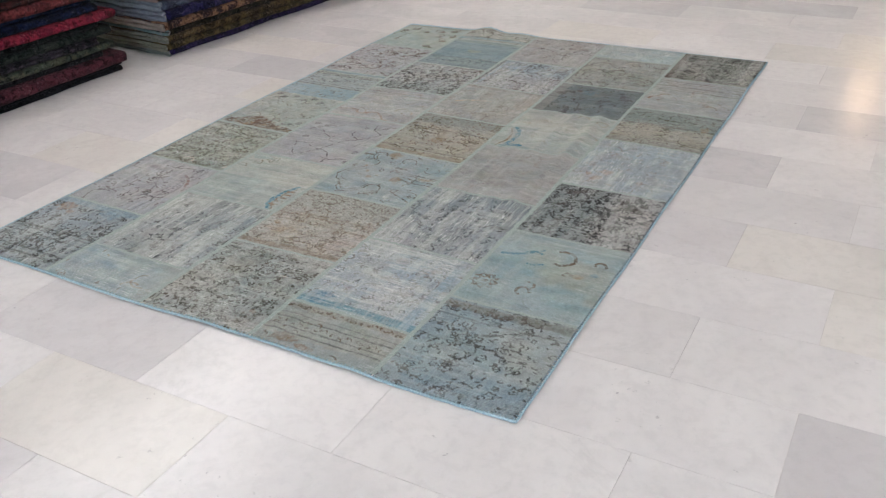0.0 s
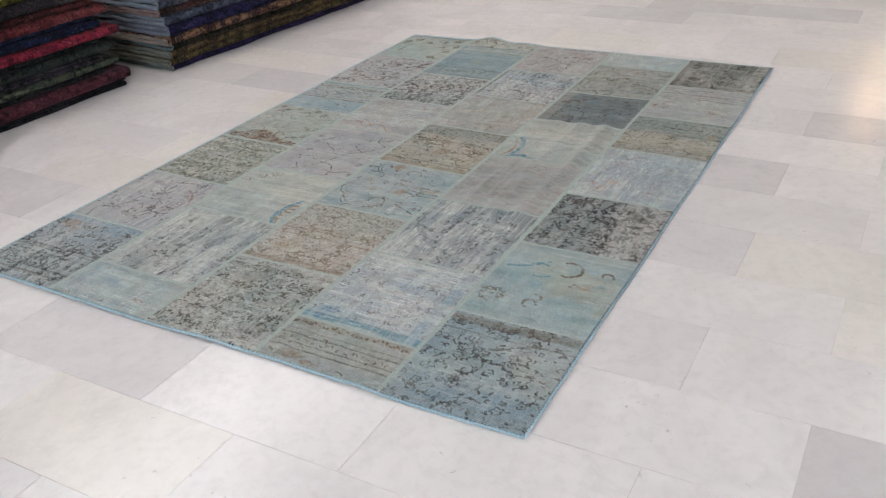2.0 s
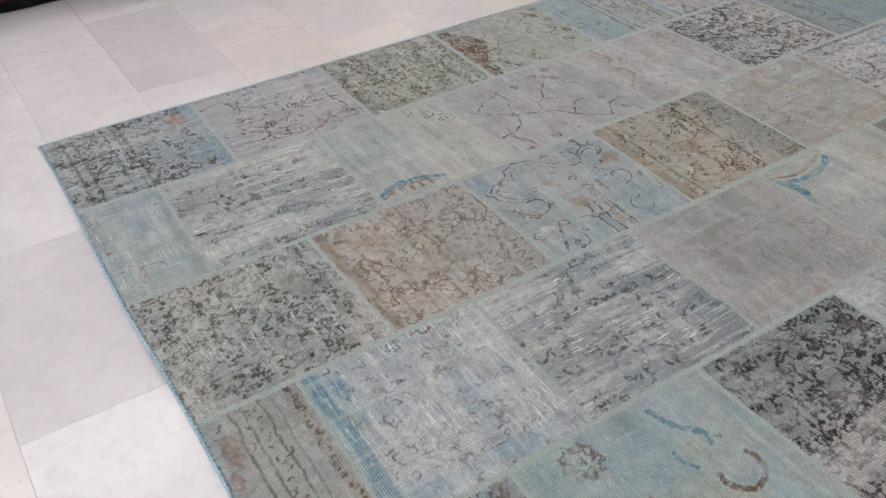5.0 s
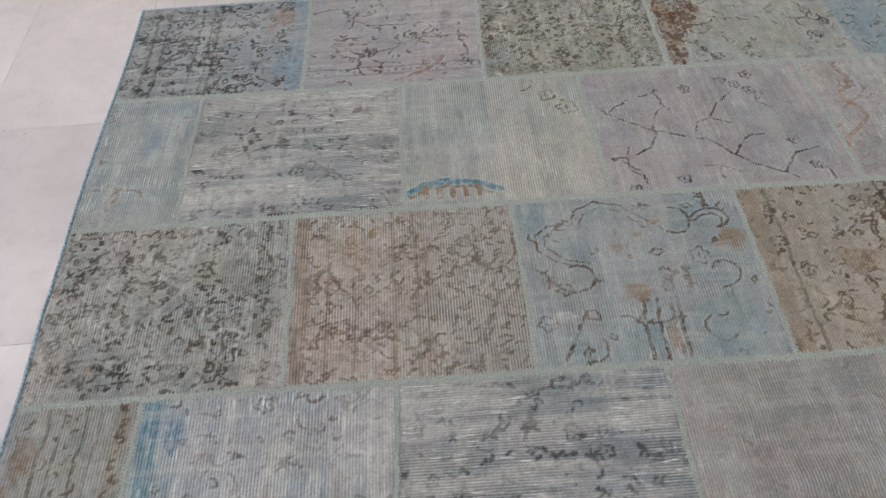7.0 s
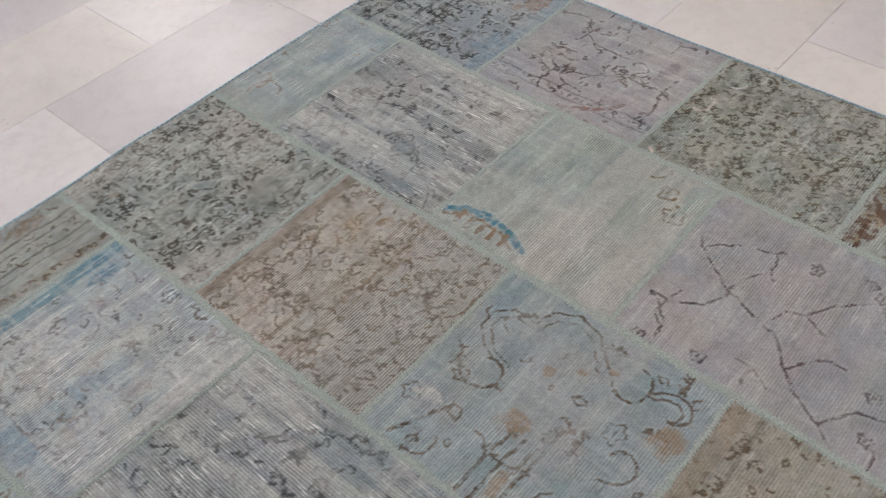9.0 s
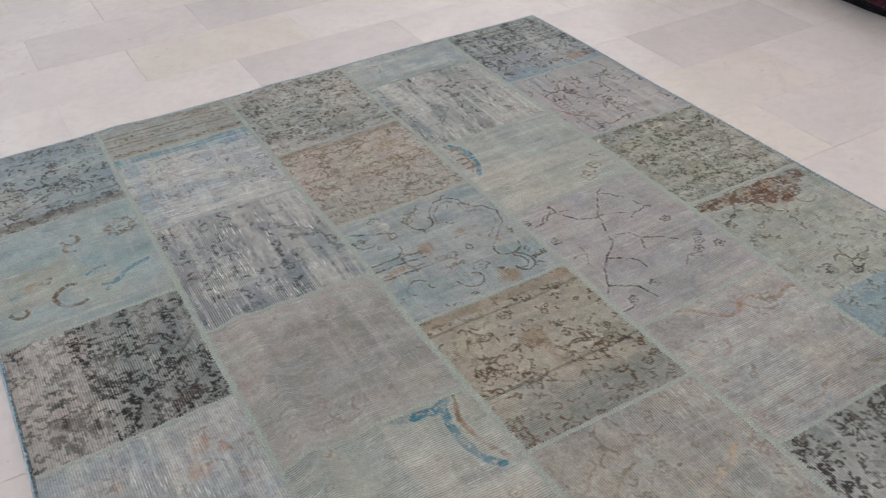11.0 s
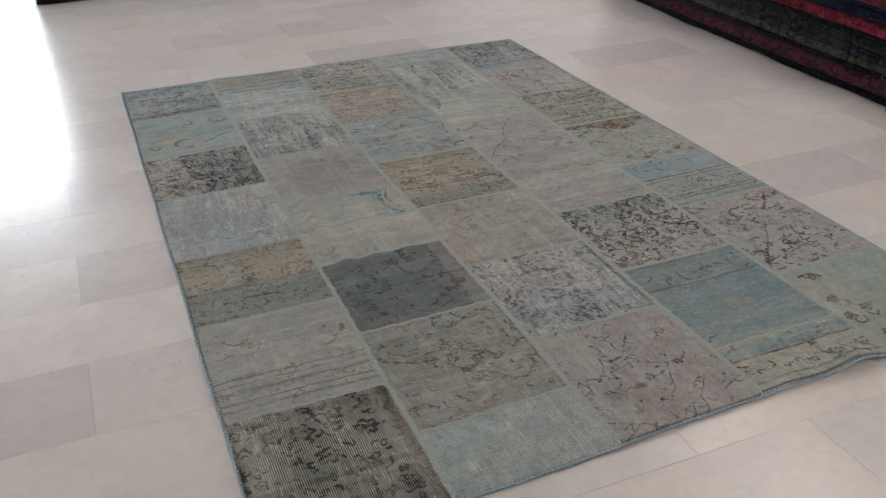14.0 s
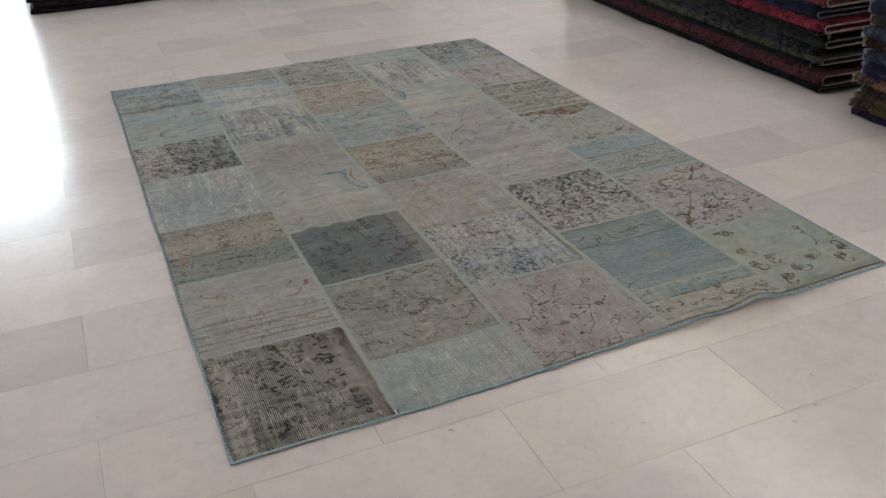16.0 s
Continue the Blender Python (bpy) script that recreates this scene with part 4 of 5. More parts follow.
for x, y in ((-1.532, 1.388), (-1.527, 1.272), (-1.566, 1.42), (-1.55, 1.36), (-1.51, 1.41), (-1.218, 1.101), (-1.26, 1.47), (-1.34, 1.45), (-1.24, 1.20)):
    p.rosette(x, y, 0.011, 5, 0.0015)
p.twigs(5, 0.09, 0.0015).print_ink(C(74, 62, 66), 0.88).done("lilac-grey patch with dark broken tendrils")

p = Piece(3, 1.545, 1.935, C(153, 153, 148), C(147, 149, 145), C(142, 148, 147), wear=0.35)
p.stroke([(-1.272, 1.507), (-1.31, 1.55), (-1.34, 1.562), (-1.366, 1.60), (-1.40, 1.625), (-1.43, 1.622), (-1.455, 1.60), (-1.486, 1.598), (-1.505, 1.63), (-1.54, 1.64), (-1.585, 1.622)], 0.0042)
p.scroll(-1.33, 1.66, 120, 0.12, -260, 0.003, 0.4), p.scroll(-1.25, 1.66, 90, 0.10, 250, 0.003, 0.4)
p.print_ink(C(124, 106, 88), 0.75).vines(4, 0.18, 1.2, 0.0015).sprays(0.045, 1.1, 0.0015, 0.45).print_ink(C(116, 102, 88), 0.6)
for y, w in ((1.80, 0.005), (1.825, 0.005), (1.85, 0.012), (1.88, 0.005)):
    p.band("y", y, y + w, C(122, 112, 98), 0.45)
p.done("pale grey-beige patch with rust tendrils")

p = Piece(3, 1.935, 2.352, C(144, 147, 142), C(152, 151, 147), along="y", wear=0.25)
p.fade("y", 2.08, 1.98, C(112, 128, 124), 0.75).sprays(0.021, 1.1, 0.0020, 0.85).vines(5, 0.26, 1.4, 0.0020, 0.022).print_ink(C(58, 54, 50), 0.9)
p.scroll(-1.55, 1.965, 40, 0.30, 150, 0.0048, 0.5), p.scroll(-1.48, 2.03, 300, 0.22, -280, 0.0042, 0.5), p.scroll(-1.42, 2.13, 20, 0.18, 300, 0.0038, 0.4), p.scroll(-1.36, 2.22, 340, 0.14, -200, 0.0036)
p.print_ink(C(46, 42, 40), 0.9).blot(-1.24, 2.32, 0.03, 0.02, C(84, 60, 40), 0.8).blot(-1.30, 2.28, 0.02, 0.02, C(84, 60, 40), 0.6).done("grey patch with black arabesque scrolls")

p = Piece(3, 2.352, 2.80, C(92, 116, 120), C(104, 124, 126), C(114, 130, 129), wear=0.15)
p.fade("y", 2.49, 2.52, C(96, 126, 134), 0.6).band("y", 2.355, 2.375, SLATE, 0.6).band("y", 2.385, 2.485, C(106, 124, 124), 0.5)
for k in range(4):
    p.scroll(-1.27 - 0.09 * k, 2.42, 60, 0.10, (-150, 170)[k % 2], 0.0026, 0.4)
p.vines(3, 0.16, 1.2, 0.0016).print_ink(C(62, 80, 84), 0.7).band("y", 2.488, 2.496, DARK, 0.55).blot(-1.42, 2.62, 0.04, 0.03, C(134, 136, 110), 0.6).sprays(0.04, 1.0, 0.0016, 0.5).print_ink(C(76, 102, 108), 0.6)
p.band("y", 2.765, 2.80, C(126, 140, 128), 0.6).done("deep teal patch with grey bands")

p = Piece(3, 2.80, 2.99, C(142, 150, 138), C(152, 155, 140), wear=0.3, thread=0.4)
p.band("y", 2.815, 2.86, C(82, 122, 128), 0.9).band("y", 2.862, 2.869, DARK, 0.75).band("y", 2.805, 2.811, BROWN, 0.5)
p.vines(5, 0.14, 1.3, 0.0018, 0.022).frieze("y", 2.925, 0.03, 0.032, 0.0022).print_ink(C(82, 76, 62), 0.8).band("y", 2.962, 2.968, DARK, 0.55).done("striped teal and cream border patch")

# fifth column
p = Piece(4, 0.0, 0.425, C(114, 126, 126), C(124, 136, 136), along="y", wear=0.3)
p.fade("y", 0.22, 0.27, C(132, 142, 146), 0.6).sprays(0.021, 1.0, 0.0018, 0.85)
for y, w, k in ((0.045, 0.008, 0.7), (0.075, 0.006, 0.7), (0.155, 0.006, 0.75), (0.185, 0.005, 0.7), (0.20, 0.007, 0.8)):
    p.band("y", y, y + w, DARK, k)
p.frieze("y", 0.115, 0.028, 0.034, 0.0020).vines(3, 0.2, 1.2, 0.0018).print_ink(C(52, 52, 52), 0.85).band("y", 0.385, 0.42, C(116, 142, 152), 0.7)
p.blot(-1.93, 0.36, 0.035, 0.03, C(124, 88, 58), 0.8).blot(-1.88, 0.33, 0.02, 0.014, C(124, 92, 62), 0.7).blot(-1.72, 0.37, 0.05, 0.025, C(98, 136, 156), 0.6)
p.done("dark grey-teal patch with striped border")

p = Piece(4, 0.425, 0.842, C(145, 146, 147), C(150, 149, 148), C(140, 143, 142), along="y", wear=0.3, mottle=0.2)
p.twigs(9, 0.18, 0.0016, 0.006).vines(3, 0.2, 1.1, 0.0014).sprays(0.05, 1.1, 0.0015, 0.5).print_ink(C(84, 75, 76), 0.8)
p.band("x", -1.690, -1.685, DARK, 0.5).band("x", -1.662, -1.657, DARK, 0.4).frieze("x", -1.673, 0.016, 0.012).print_ink(DARK, 0.5)
p.scroll(-1.635, 0.64, 100, 0.14, 50, 0.0045), p.print_ink(C(104, 76, 68), 0.7)
p.blot(-1.88, 0.76, 0.05, 0.014, C(80, 70, 80), 0.4).done("lilac-grey patch with fine dark branches")

p = Piece(4, 0.842, 1.262, C(132, 137, 121), C(140, 144, 130), C(124, 132, 120), wear=0.25, mottle=0.6)
p.sprays(0.0175, 0.85, 0.0015, 0.92).vines(4, 0.24, 1.3, 0.0015).print_ink(C(80, 75, 58), 0.8)
for k in range(6):
    p.scroll(-1.63 - 0.055 * k, 0.87 + 0.012 * (k % 3), 70, 0.04, (-120, 140)[k % 2], 0.0022, 0.4)
p.print_ink(PALE, 0.7).done("grey-green patch with fine olive sprays")

p = Piece(4, 1.262, 2.075, C(138, 146, 133), C(132, 142, 134), C(144, 149, 138), wear=0.2)
p.band("y", 1.70, 1.845, C(114, 142, 150), 0.85).band("y", 1.855, 2.0, C(132, 144, 142), 0.8)
p.sprays(0.034, 1.1, 0.0016, 0.5).print_ink(C(96, 90, 74), 0.65)
for k in range(7):
    p.scroll(-1.64 - 0.052 * k, 1.62 + 0.02 * (k % 2), 60 + 90 * k, 0.07, (-240, 260)[k % 2], 0.0019, 0.5), p.rosette(-1.66 - 0.05 * k, 1.67 - 0.03 * (k % 2), 0.011, 5, 0.0020)
p.vines(2, 0.2, 1.2, 0.0018).print_ink(C(66, 62, 58), 0.8)
for y, w in ((1.85, 0.008), (1.875, 0.005), (2.0, 0.006), (2.022, 0.005)):
    p.band("y", y, y + w, C(62, 68, 70), 0.75)
p.frieze("y", 1.94, 0.026, 0.034, 0.0021).frieze("y", 1.915, 0.02, 0.016).frieze("y", 1.975, 0.02, 0.016).frieze("y", 2.012, 0.014, 0.008).print_ink(C(64, 66, 66), 0.8).band("y", 2.045, 2.07, C(96, 126, 134), 0.7)
# the rust ornament: a strip along the seam with a peak, and pale curls in it
for x0, x1, y in ((-1.625, -1.97, 1.290), (-1.66, -1.965, 1.305), (-1.74, -1.93, 1.322), (-1.78, -1.90, 1.340), (-1.805, -1.87, 1.358), (-1.82, -1.85, 1.376)):
    p.stroke([(x0 + (x1 - x0) * k / 8, y) for k in range(9)], 0.012)
p.print_ink(RUST, 0.95)
for k in range(8):
    p.scroll(-1.65 - 0.037 * k, 1.285 + 0.012 * (k % 2), 80, 0.05, (-300, 280)[k % 2], 0.0022, 0.5)
p.print_ink(C(150, 138, 108), 0.5).scroll(-1.87, 1.38, 60, 0.09, 200, 0.002), p.scroll(-1.78, 1.38, 60, 0.09, -220, 0.002)
p.print_ink(C(96, 86, 66), 0.8).done("sage patch with a rust motif and blue striped border")

p = Piece(4, 2.075, 2.557, C(145, 147, 147), C(138, 143, 143), C(150, 148, 143), wear=0.18)
p.sprays(0.028, 1.1, 0.0019, 0.7).twigs(6, 0.16, 0.0018, 0.007).print_ink(C(86, 70, 64), 0.8)
p.stroke([(-1.93, 2.13), (-1.89, 2.18), (-1.86, 2.21)], 0.006), p.stroke([(-1.69, 2.43), (-1.66, 2.46), (-1.635, 2.50)], 0.006), p.stroke([(-1.80, 2.28), (-1.75, 2.36), (-1.70, 2.42)], 0.0016)
p.scroll(-1.86, 2.34, 40, 0.14, 160, 0.0036), p.scroll(-1.74, 2.22, 300, 0.12, -180, 0.0034)
p.print_ink(C(80, 60, 52), 0.8).done("lilac patch with dark and brown motifs")

p = Piece(4, 2.557, 2.985, C(130, 149, 140), C(138, 152, 142), C(142, 152, 140), wear=0.12, mottle=0.2)
for x, y, h in ((-1.66, 2.737, 60), (-1.715, 2.80, 20), (-1.745, 2.89, 80), (-1.83, 2.86, 140), (-1.91, 2.90, 40), (-1.96, 2.86, 200), (-1.68, 2.92, 10), (-1.64, 2.82, 60)):
    p.scroll(x, y, h, 0.085, 250, 0.0026, 0.5), p.rosette(x, y, 0.015, 5, 0.0028), p.leaf(x, y, h + 180, 0.026, 0.002)
p.scroll(-1.66, 2.60, 200, 0.07, -80, 0.0045), p.leaf(-1.67, 2.60, 150, 0.03, 0.003), p.leaf(-1.70, 2.61, 60, 0.024, 0.003), p.vines(2, 0.16, 1.2, 0.0017)
p.print_ink(C(86, 76, 58), 0.85).blot(-1.66, 2.737, 0.012, 0.012, C(120, 88, 54), 0.8).blot(-1.69, 2.77, 0.014, 0.012, C(120, 88, 54), 0.8)
p.band("y", 2.955, 2.985, C(112, 116, 102), 0.5).done("teal-green patch with floral hem")


def seam(points, width, pitch, seed):
    """A zigzag-stitched joint between patches: an uneven ribbon whose teeth bite into the pile on both sides."""
    rnd = random.Random(seed)
    (xa, ya), (xb, yb) = points
    length = math.hypot(xb - xa, yb - ya)
    n = max(8, int(length / pitch))
    dx, dy = (xb - xa) / length, (yb - ya) / length
    bm = bmesh.new()
    rows = []
    for k in range(n + 1):
        s = k / n
        x, y = hem(xa + (xb - xa) * s, ya + (yb - ya) * s)
        z = swell(x, y) + PILE
        tooth = 1.0 if k % 2 else 0.45
        wl, wr = width * tooth * rnd.uniform(0.7, 1.15), width * (1.45 - tooth) * rnd.uniform(0.7, 1.15)
        wob = 0.0012 * math.sin(k * 0.31 + seed)
        rows.append([bm.verts.new((x + dy * o, y - dx * o, z + h)) for o, h in ((-wl + wob, -0.0002), (-wl * 0.5 + wob, 0.0010), (wob, 0.0008), (wr * 0.5 + wob, 0.0010), (wr + wob, -0.0002))])
    for r, t in zip(rows, rows[1:]):
        for j in range(4):
            bm.faces.new((r[j], t[j], t[j + 1], r[j + 1]))
    bmesh.ops.recalc_face_normals(bm, faces=bm.faces)
    if sum(f.normal.z for f in bm.faces) < 0:
        bmesh.ops.reverse_faces(bm, faces=bm.faces)
    return bm


for k, x in enumerate(SEAM_X[1:-1]):
    part("seam", seam(((x, 0.004), (x, 2.985)), 0.0115, 0.0032, 11 + k), SEAM, rug)
for k, p in enumerate(PIECES):
    if p.y0 > 0:
        part("seam", seam(((SEAM_X[p.col] - 0.006, p.y0), (SEAM_X[p.col + 1] + 0.006, p.y0)), 0.0075, 0.0032, 40 + k), SEAM, rug)


def border(points, step=0.02):
    """Overcast blue yarn round the rug's edge, thick and slightly lumpy."""
    path = []
    (xa, ya), (xb, yb) = points
    n = int(math.hypot(xb - xa, yb - ya) / step)
    for k in range(n + 1):
        x, y = hem(xa + (xb - xa) * k / n, ya + (yb - ya) * k / n)
        path.append((x + 0.0012 * noise.noise(Vector((k * 0.6, 3, 0))), y + 0.0012 * noise.noise(Vector((k * 0.6, 9, 0))), swell(x, y) + 0.0040))
    bm = bmesh.new()
    tube(bm, path, 0.0034, 8)
    return bm


for a, b in (((0.002, -0.002), (0.002, 3.0)), ((0.002, -0.002), (-2.002, -0.002)), ((-2.002, -0.002), (-2.002, 2.99)), ((-2.002, 3.0), (0.002, 3.0))):
    part("binding", border((a, b)), BINDING, rug, "overcast blue edge binding", smooth=True)


HEM_YARN = stitch_material("hem_yarn", srgb(138, 157, 164, 1.0), srgb(120, 138, 146, 1.0))
rnd = random.Random(21)
verts, faces = [], []
for (xa, ya), (xb, yb), (ix, iy) in (((0, 0), (0, 2.99), (-1, 0)), ((0, 0), (-2, 0), (0, 1)), ((-2, 0), (-2, 2.97), (1, 0)), ((0, 3.0), (-2, 3.0), (0, -1))):
    length = math.hypot(xb - xa, yb - ya)
    n = int(length / 0.0125)
    dx, dy = (xb - xa) / length, (yb - ya) / length
    for k in range(n):
        s = (k + rnd.uniform(0.2, 0.8)) / n
        reach, lean, w = rnd.uniform(0.003, 0.007), rnd.uniform(-0.002, 0.002), rnd.uniform(0.0006, 0.0011)
        base = len(verts)
        for u, v in ((-0.002, -w), (-0.002, w), (reach, w), (reach, -w)):
            x, y = hem(xa + (xb - xa) * s + ix * u + dx * (v + lean * u * 80), ya + (yb - ya) * s + iy * u + dy * (v + lean * u * 80))
            verts += [(x, y, swell(x, y) + PILE + 0.0006), (x, y, swell(x, y) + PILE - 0.002)]
        t = [base, base + 2, base + 4, base + 6]
        faces.append(t)
        faces += [(t[j], t[(j + 1) % 4], t[(j + 1) % 4] + 1, t[j] + 1) for j in range(4)]
me = bpy.data.meshes.new("hem_stitches")
me.from_pydata(verts, [], faces)
me.materials.append(HEM_YARN)
stitches = new("hem_stitches", me)
stitches.parent = rug
tagged(stitches, "blue-grey overcast stitches round the hem", kind="stuff")


# ---- stacks of folded carpets ----
def fold_line(depth, height, layers, thick):
    """The line of a carpet folded over and over: from the back of the lowest layer to the end of the uppermost one."""
    gap = (height - thick) / (layers - 1) if layers > 1 else 0
    line = []
    for k in range(layers):
        z = thick / 2 + k * gap
        forward = k % 2 == 0
        us = [depth, depth * 0.6, depth * 0.3, gap / 2 + 0.004] if forward else [gap / 2 + 0.004, depth * 0.3, depth * 0.6, depth]
        line += [(u, z) for u in us]
        if k < layers - 1:
            for j in range(1, 6):
                a = math.pi * j / 6
                if forward:
                    line.append((gap / 2 + 0.004 - gap / 2 * math.sin(a) * 1.1, z + gap / 2 * (1 - math.cos(a))))
                else:
                    line.append((depth + gap / 2 * math.sin(a), z + gap / 2 * (1 - math.cos(a))))
    return line


def folded_carpet(name, label, material, length, depth, height, layers, seed, group, cord=None, fringe=False, end=None):
    """A carpet folded lengthwise; its front fold lies along local y at x = 0 and the layers run back along -x."""
    rnd = random.Random(seed)
    root = tagged(new(name), label, "carpet", group)
    thick = height / layers * rnd.uniform(0.62, 0.80)
    line = fold_line(depth, height, layers, thick)
    rows = max(10, int(length / 0.05))
    s0 = rnd.uniform(0, 50)

    def at(u, z, v):
        w = noise.noise(Vector((v * 3.1 + s0, z * 20, seed))) * 0.016 + noise.noise(Vector((v * 14 + s0, z * 30, seed))) * 0.006
        near = math.exp(-min(v, length - v) * 7)
        curl = noise.noise(Vector((u * 9 + s0, z * 25, seed * 3))) * 0.016 * near
        sag = noise.noise(Vector((v * 5.0 + s0, u * 4, seed * 2))) * 0.006 + noise.noise(Vector((v * 17 + s0, u * 6, seed))) * 0.003
        return Vector((-(u + w * math.exp(-u * 6)), v + curl, max(0.0008, z + sag * min(1.0, z / 0.01))))

    bm = bmesh.new()
    sheets = []
    for r in range(rows + 1):
        v = length * r / rows
        inner, outer = [], []
        for k, (u, z) in enumerate(line):
            a, b = line[max(k - 1, 0)], line[min(k + 1, len(line) - 1)]
            d = Vector((b[0] - a[0], b[1] - a[1])).normalized()
            o = Vector((-d.y, d.x)) * thick / 2
            ragged = (0.006 * noise.noise(Vector((k * 0.7, s0, 1.0)))) if r in (0, rows) else 0.0
            inner.append(bm.verts.new(at(u + o.x, z + o.y, v + ragged)))
            outer.append(bm.verts.new(at(u - o.x, z - o.y, v + ragged)))
        sheets.append((inner, outer))
    for (i0, o0), (i1, o1) in zip(sheets, sheets[1:]):
        for k in range(len(line) - 1):
            bm.faces.new((i0[k], i0[k + 1], i1[k + 1], i1[k]))
            bm.faces.new((o0[k], o1[k], o1[k + 1], o0[k + 1]))
        for k in (0, -1):
            bm.faces.new((i0[k], i1[k], o1[k], o0[k]))
    for i, o in (sheets[0], sheets[-1]):
        for k in range(len(line) - 1):
            bm.faces.new((i[k], i[k + 1], o[k + 1], o[k]))
    bmesh.ops.recalc_face_normals(bm, faces=bm.faces)
    part("body", bm, material, root, smooth=True)
    for v in (-0.001, length + 0.001):
        bm = bmesh.new()
        tube(bm, [at(u, z, v) + Vector((0, 0.003 * noise.noise(Vector((u * 30, s0, 0))), 0)) for u, z in line], min(thick * 0.36, 0.0055), 5)
        part("edge_binding", bm, cord or BACKING, root, "pale overcast edge")
    if end:
        # the carpet's turned-under end: soft pale rolls, one for each layer
        pale = stitch_material("turned_end", srgb(*end, 0.9), srgb(*(0.72 * e for e in end), 0.8))
        for k in range(layers):
            z, r = height * (k + 0.5) / layers, height / layers * 0.52
            bm = bmesh.new()
            pts = []
            for j in range(26):
                u = depth * j / 25
                pts.append((-u + (0.004 if j else 0.0), -0.006 + 0.016 * noise.noise(Vector((u * 9, k * 3.3 + s0, 0))), max(r * 0.9, z + 0.009 * noise.noise(Vector((u * 7, k * 5.1, s0))))))
            tube(bm, pts, r, 8)
            part("end_fold", bm, pale, root, "pale turned-under end", smooth=True)
    if fringe:
        for k in range(7):
            z, v0 = rnd.uniform(0.2, 0.9) * height, (0.0 if k < 4 else length)
            way = -1 if v0 == 0 else 1
            p = Vector((rnd.uniform(-0.03, 0.004), v0, z))
            bm = bmesh.new()
            tube(bm, [p, p + Vector((0.004, way * 0.012, -0.006)), p + Vector((0.006, way * 0.016, -0.03 * rnd.random() - 0.012))], 0.0014, 5)
            part("tassel", bm, BACKING, root, "short cream tassel")
    return root


def cloth(label, a, b, amount=0.5, k=0.62):
    return carpet_cloth("cloth_" + label.replace(" ", "_")[:36], srgb(*a, k), srgb(*b, k), amount)


def stack(group, corner, angle, entries):
    """Carpets piled on one another; each entry: label, colours, height, how far the front end sticks out, how far the face sits back, layers."""
    z = 0.0
    for k, (label, a, b, amount, height, out, back, layers, length, depth, *extra) in enumerate(entries):
        ob = folded_carpet("folded_carpet", label, cloth(label, a, b, amount), length, depth, height, layers, 3.7 * k + corner[1], group, fringe=bool(extra))
        ob.matrix_world = pose(corner[0], corner[1], 0, 0, 0, angle) @ pose(-back, out - length, z)
        z += height + 0.0015


BLACKISH, NAVY = (34, 33, 38), (38, 44, 66)
stack("carpets piled by the wall", (-2.975, 1.62, 0), -2.4, [
    ("folded black carpet lying on the floor", (30, 29, 34), (44, 40, 46), 0.4, 0.036, 0.03, 0.004, 3, 2.45, 0.75),
    ("folded maroon carpet with faded pile", (112, 60, 70), (84, 46, 56), 0.5, 0.056, 0.06, -0.012, 2, 2.55, 0.8),
    ("folded black carpet between brighter ones", (32, 31, 36), (52, 46, 52), 0.4, 0.028, -0.06, 0.02, 2, 2.35, 0.7),
    ("folded moss-green carpet with grey flecks", (84, 92, 80), (112, 112, 92), 0.5, 0.036, 0.02, 0.004, 2, 2.4, 0.75),
    ("folded charcoal carpet with lilac flecks", (58, 54, 60), (92, 84, 96), 0.5, 0.034, -0.08, 0.008, 3, 2.3, 0.75),
    ("folded dark green carpet with worn edge", (46, 54, 50), (66, 74, 66), 0.5, 0.044, 0.01, 0.014, 2, 2.4, 0.75),
    ("folded black-green carpet in the pile", (34, 37, 38), (48, 54, 52), 0.4, 0.032, -0.05, 0.02, 2, 2.35, 0.72),
    ("folded crimson carpet with bright red edge", (172, 54, 74), (112, 32, 56), 0.5, 0.046, 0.03, -0.014, 2, 2.45, 0.78, True),
    ("folded navy carpet with dark pattern", (36, 46, 82), (24, 26, 44), 0.5, 0.060, -0.05, 0.006, 3, 2.3, 0.75),
    ("folded brick-red carpet with faded ground", (142, 68, 68), (98, 46, 50), 0.5, 0.048, 0.0, 0.0, 2, 2.4, 0.75),
    ("folded russet carpet with dark pattern", (98, 46, 44), (62, 34, 36), 0.5, 0.034, -0.05, 0.01, 2, 2.35, 0.75),
    ("folded charcoal carpet with thick fold", (66, 58, 62), (46, 42, 48), 0.5, 0.060, 0.03, 0.004, 2, 2.4, 0.75),
    ("folded mustard-yellow carpet on the pile", (140, 128, 48), (98, 88, 40), 0.5, 0.050, 0.06, 0.0, 2, 2.4, 0.75),
    ("folded dark plum carpet on top", (62, 44, 56), (44, 34, 42), 0.5, 0.055, 0.0, 0.01, 2, 2.4, 0.75),
])


def stack_forward(group, corner, angle, entries):
    """As stack(), for a pile whose near end is its low-y end, where pale turned ends show."""
    z = 0.0
    for k, (label, a, b, amount, height, out, back, layers, length, depth, end, *extra) in enumerate(entries):
        ob = folded_carpet("folded_carpet", label, cloth(label, a, b, amount), length, depth, height, layers, 2.9 * k + 20 + corner[1], group, fringe=bool(extra), end=end)
        ob.matrix_world = pose(corner[0], corner[1], 0, 0, 0, angle) @ pose(-back, -out, z)
        z += height + 0.0015


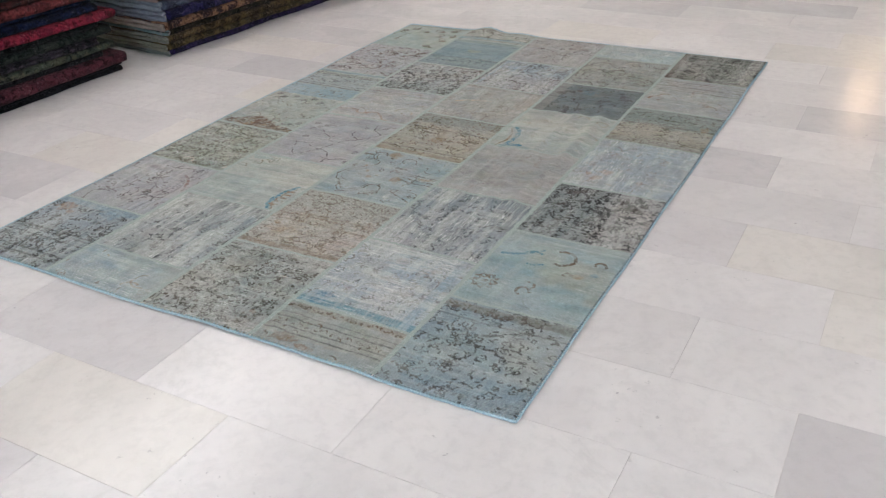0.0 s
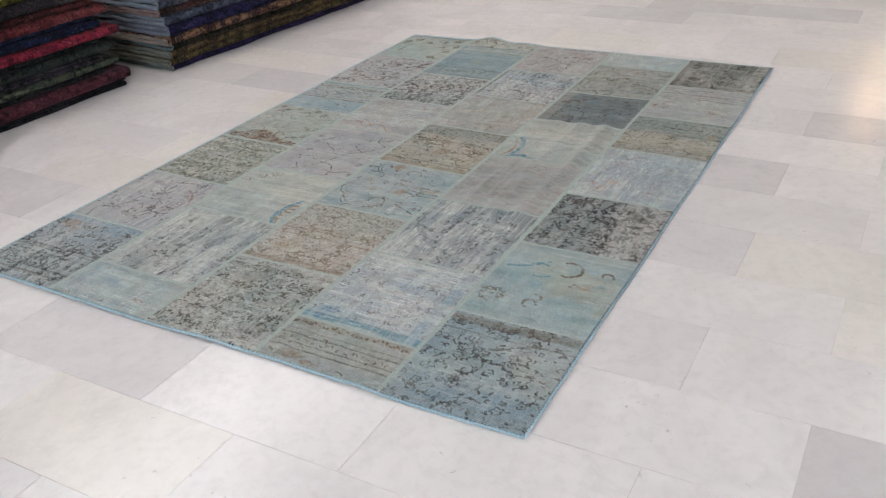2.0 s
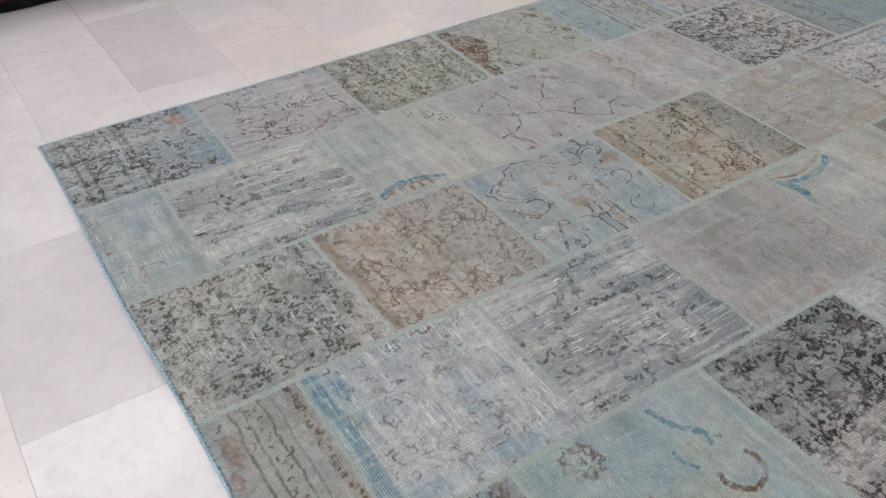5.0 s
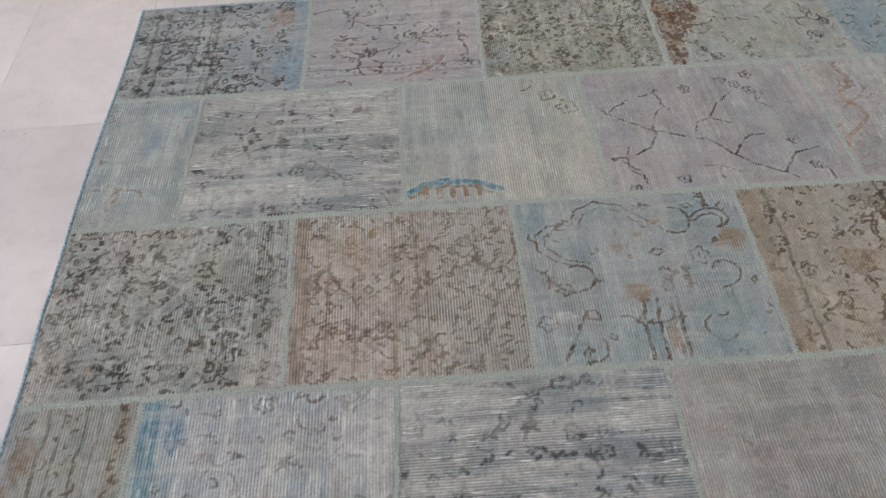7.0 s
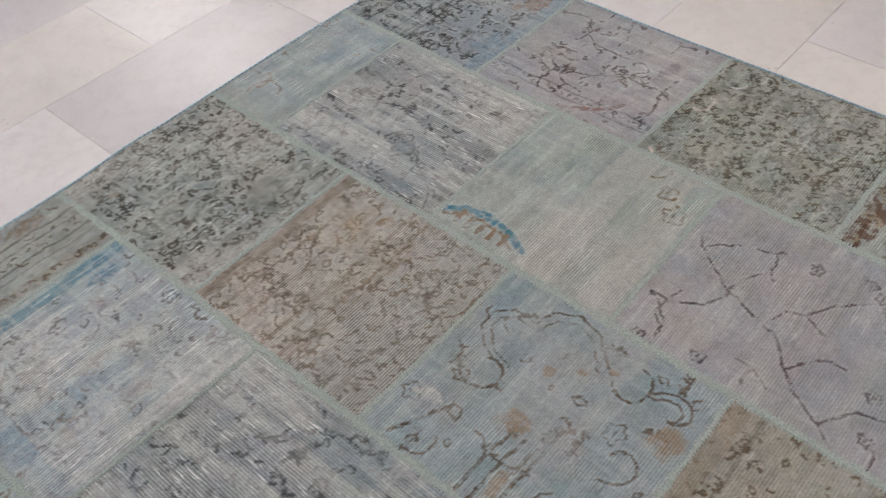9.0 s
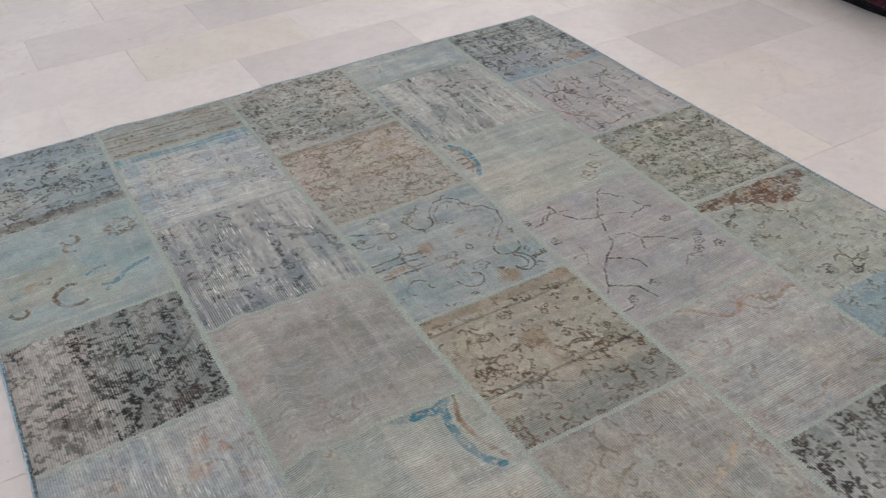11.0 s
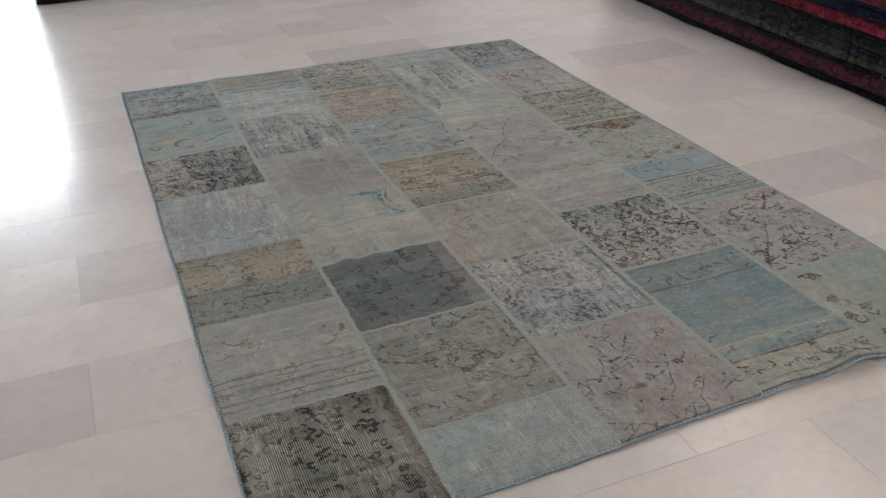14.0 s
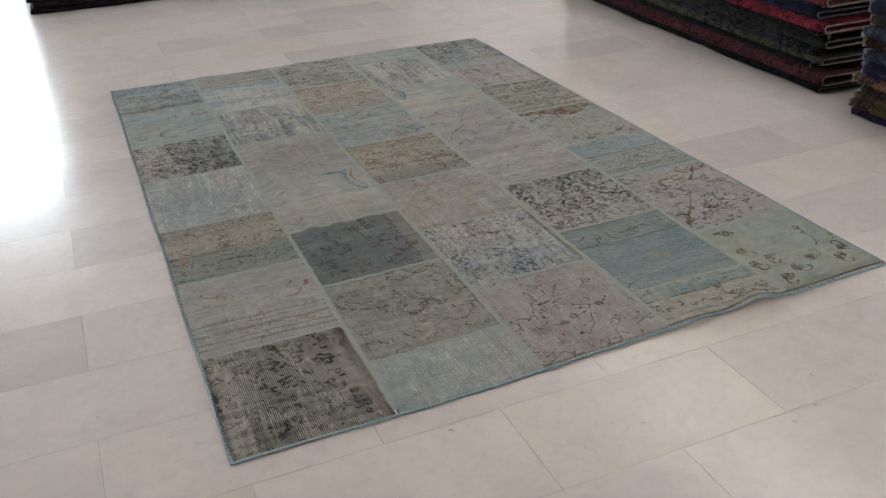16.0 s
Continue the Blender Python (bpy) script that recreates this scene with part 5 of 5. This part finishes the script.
stack_forward("carpets piled beside the wall stack", (-2.905, 1.93, 0), -4.6, [
    ("folded deep purple carpet lying on the floor", (58, 42, 92), (38, 32, 58), 0.5, 0.030, 0.0, 0.004, 2, 2.3, 0.72, (116, 124, 118)),
    ("folded olive carpet with dark pattern", (112, 96, 62), (64, 58, 46), 0.5, 0.034, 0.02, 0.0, 2, 2.3, 0.72, (126, 124, 110)),
    ("folded khaki carpet with worn pile", (120, 100, 66), (70, 62, 48), 0.5, 0.036, 0.0, 0.004, 2, 2.3, 0.72, (136, 134, 124)),
    ("folded dark olive carpet in the pile", (66, 58, 46), (40, 38, 34), 0.5, 0.034, -0.02, 0.012, 2, 2.3, 0.7, (112, 132, 134)),
    ("folded rust and cream patterned carpet with tassels", (168, 126, 98), (64, 50, 54), 0.62, 0.040, 0.02, -0.006, 2, 2.3, 0.72, (158, 142, 132), True),
    ("folded violet-navy carpet with grey back", (56, 50, 100), (34, 34, 58), 0.5, 0.056, -0.01, 0.006, 2, 2.3, 0.72, (124, 128, 142)),
    ("folded blue-grey carpet with pale back", (100, 108, 128), (66, 72, 90), 0.5, 0.050, 0.0, 0.010, 2, 2.3, 0.72, (140, 146, 158)),
    ("folded brown carpet with pink back", (90, 58, 54), (52, 40, 40), 0.5, 0.036, 0.02, 0.012, 2, 2.3, 0.72, (160, 132, 128)),
    ("folded slate carpet with pale edges", (92, 98, 112), (56, 62, 76), 0.5, 0.052, 0.02, 0.008, 2, 2.3, 0.72, (130, 136, 150)),
    ("folded grey-brown carpet in the pile", (84, 76, 68), (52, 48, 46), 0.5, 0.050, 0.0, 0.012, 2, 2.3, 0.72, (120, 116, 112)),
    ("folded ink-blue carpet on top", (44, 50, 76), (30, 34, 52), 0.5, 0.060, 0.01, 0.008, 2, 2.3, 0.72, (110, 116, 130)),
])
stack("carpets piled near the entrance", (0.335 - 2.2, -2.05, 0), 90, [
    ("folded dark plum carpet lying on the floor", (58, 42, 56), (40, 32, 42), 0.5, 0.036, 0.0, 0.0, 2, 2.2, 0.7),
    ("folded black-violet carpet with faded pile", (44, 38, 50), (62, 52, 62), 0.5, 0.040, 0.02, 0.006, 2, 2.2, 0.7),
    ("folded charcoal carpet with grey back", (50, 47, 52), (72, 66, 72), 0.5, 0.044, -0.01, 0.004, 3, 2.2, 0.7),
    ("folded dark blue carpet in the pile", (40, 42, 60), (30, 32, 44), 0.5, 0.050, 0.0, 0.008, 2, 2.2, 0.7),
])
# ---- marble tiles ----
TILE_X, TILE_Y, JOINT = 0.61, 0.305, 0.0010


def tile_mesh(name, x0, x1, y0, y1, material):
    bm = bmesh.new()
    low, top = ([bm.verts.new((x, y, z)) for x, y in ((x0, y0), (x1, y0), (x1, y1), (x0, y1))] for z in (-0.0025, 0.0))
    for k in range(4):
        bm.faces.new((low[k], low[(k + 1) % 4], top[(k + 1) % 4], top[k]))
    bm.faces.new(top)
    bm.faces.new(low[::-1])
    return mesh_of(name, bm, material)


half = (TILE_X - JOINT) / 2, (TILE_Y - JOINT) / 2
TILE_MESHES = [tile_mesh("tile", -half[0], half[0], -half[1], half[1], m) for m in (LIGHT, GREY, WARM)]
# tiles that differ plainly from their neighbours: course, column -> tone
TONES = {(3, -1): 1, (7, 0): 1, (5, -1): 1, (1, -5): 1, (6, -5): 1, (12, -3): 1, (13, -1): 1, (13, -2): 1, (-3, -3): 1, (-4, -4): 1, (13, -4): 1, (1, -1): 0, (3, 0): 2, (2, 0): 2, (2, -1): 0, (4, -1): 0, (1, 0): 0, (10, -3): 2, (9, -3): 2, (2, -5): 2, (0, 0): 1, (-1, -2): 0, (-1, -1): 0, (0, -1): 0, (-1, 0): 0, (-2, -1): 0}
rnd = random.Random(5)
far_quads = {0: [], 1: [], 2: []}
for course in range(-22, 29):
    y = 0.025 + TILE_Y * course + TILE_Y / 2
    shift = 0.275 if course % 2 else 0.585
    for col in range(-8, 7):
        x = shift + TILE_X * col + TILE_X / 2
        if not (ROOM_X0 - 0.3 < x < ROOM_X1 + 0.3 and ROOM_Y0 - 0.15 < y < ROOM_Y1 + 0.15):
            continue
        tone = TONES.get((course, col), rnd.choices((0, 1, 2), (0.80, 0.03, 0.17))[0])
        under_rug = -1.7 < x < -0.3 and 0.15 < y < 2.85
        near = -3.2 < x < 1.7 and -2.4 < y < 4.6 and not under_rug
        if near:
            ob = new("tile", TILE_MESHES[tone])
            ob.parent = floor
            ob.location = (x, y, 0.0)
        else:
            far_quads[tone].append((x, y))
for tone, places in far_quads.items():
    verts, faces = [], []
    for x, y in places:
        k = len(verts)
        for z, g in ((-0.0025, 0.0), (0.0, 0.0)):
            verts += [(x + sx * (half[0] - g), y + sy * (half[1] - g), z) for sx, sy in ((-1, -1), (1, -1), (1, 1), (-1, 1))]
        faces.append((k + 4, k + 5, k + 6, k + 7))
        faces += [(k + j, k + (j + 1) % 4, k + 4 + (j + 1) % 4, k + 4 + j) for j in range(4)]
    me = bpy.data.meshes.new("tile")
    me.from_pydata(verts, [], faces)
    me.materials.append((LIGHT, GREY, WARM)[tone])
    ob = new("outlying_tiles", me)
    ob.parent = floor
    tagged(ob, kind="stuff")
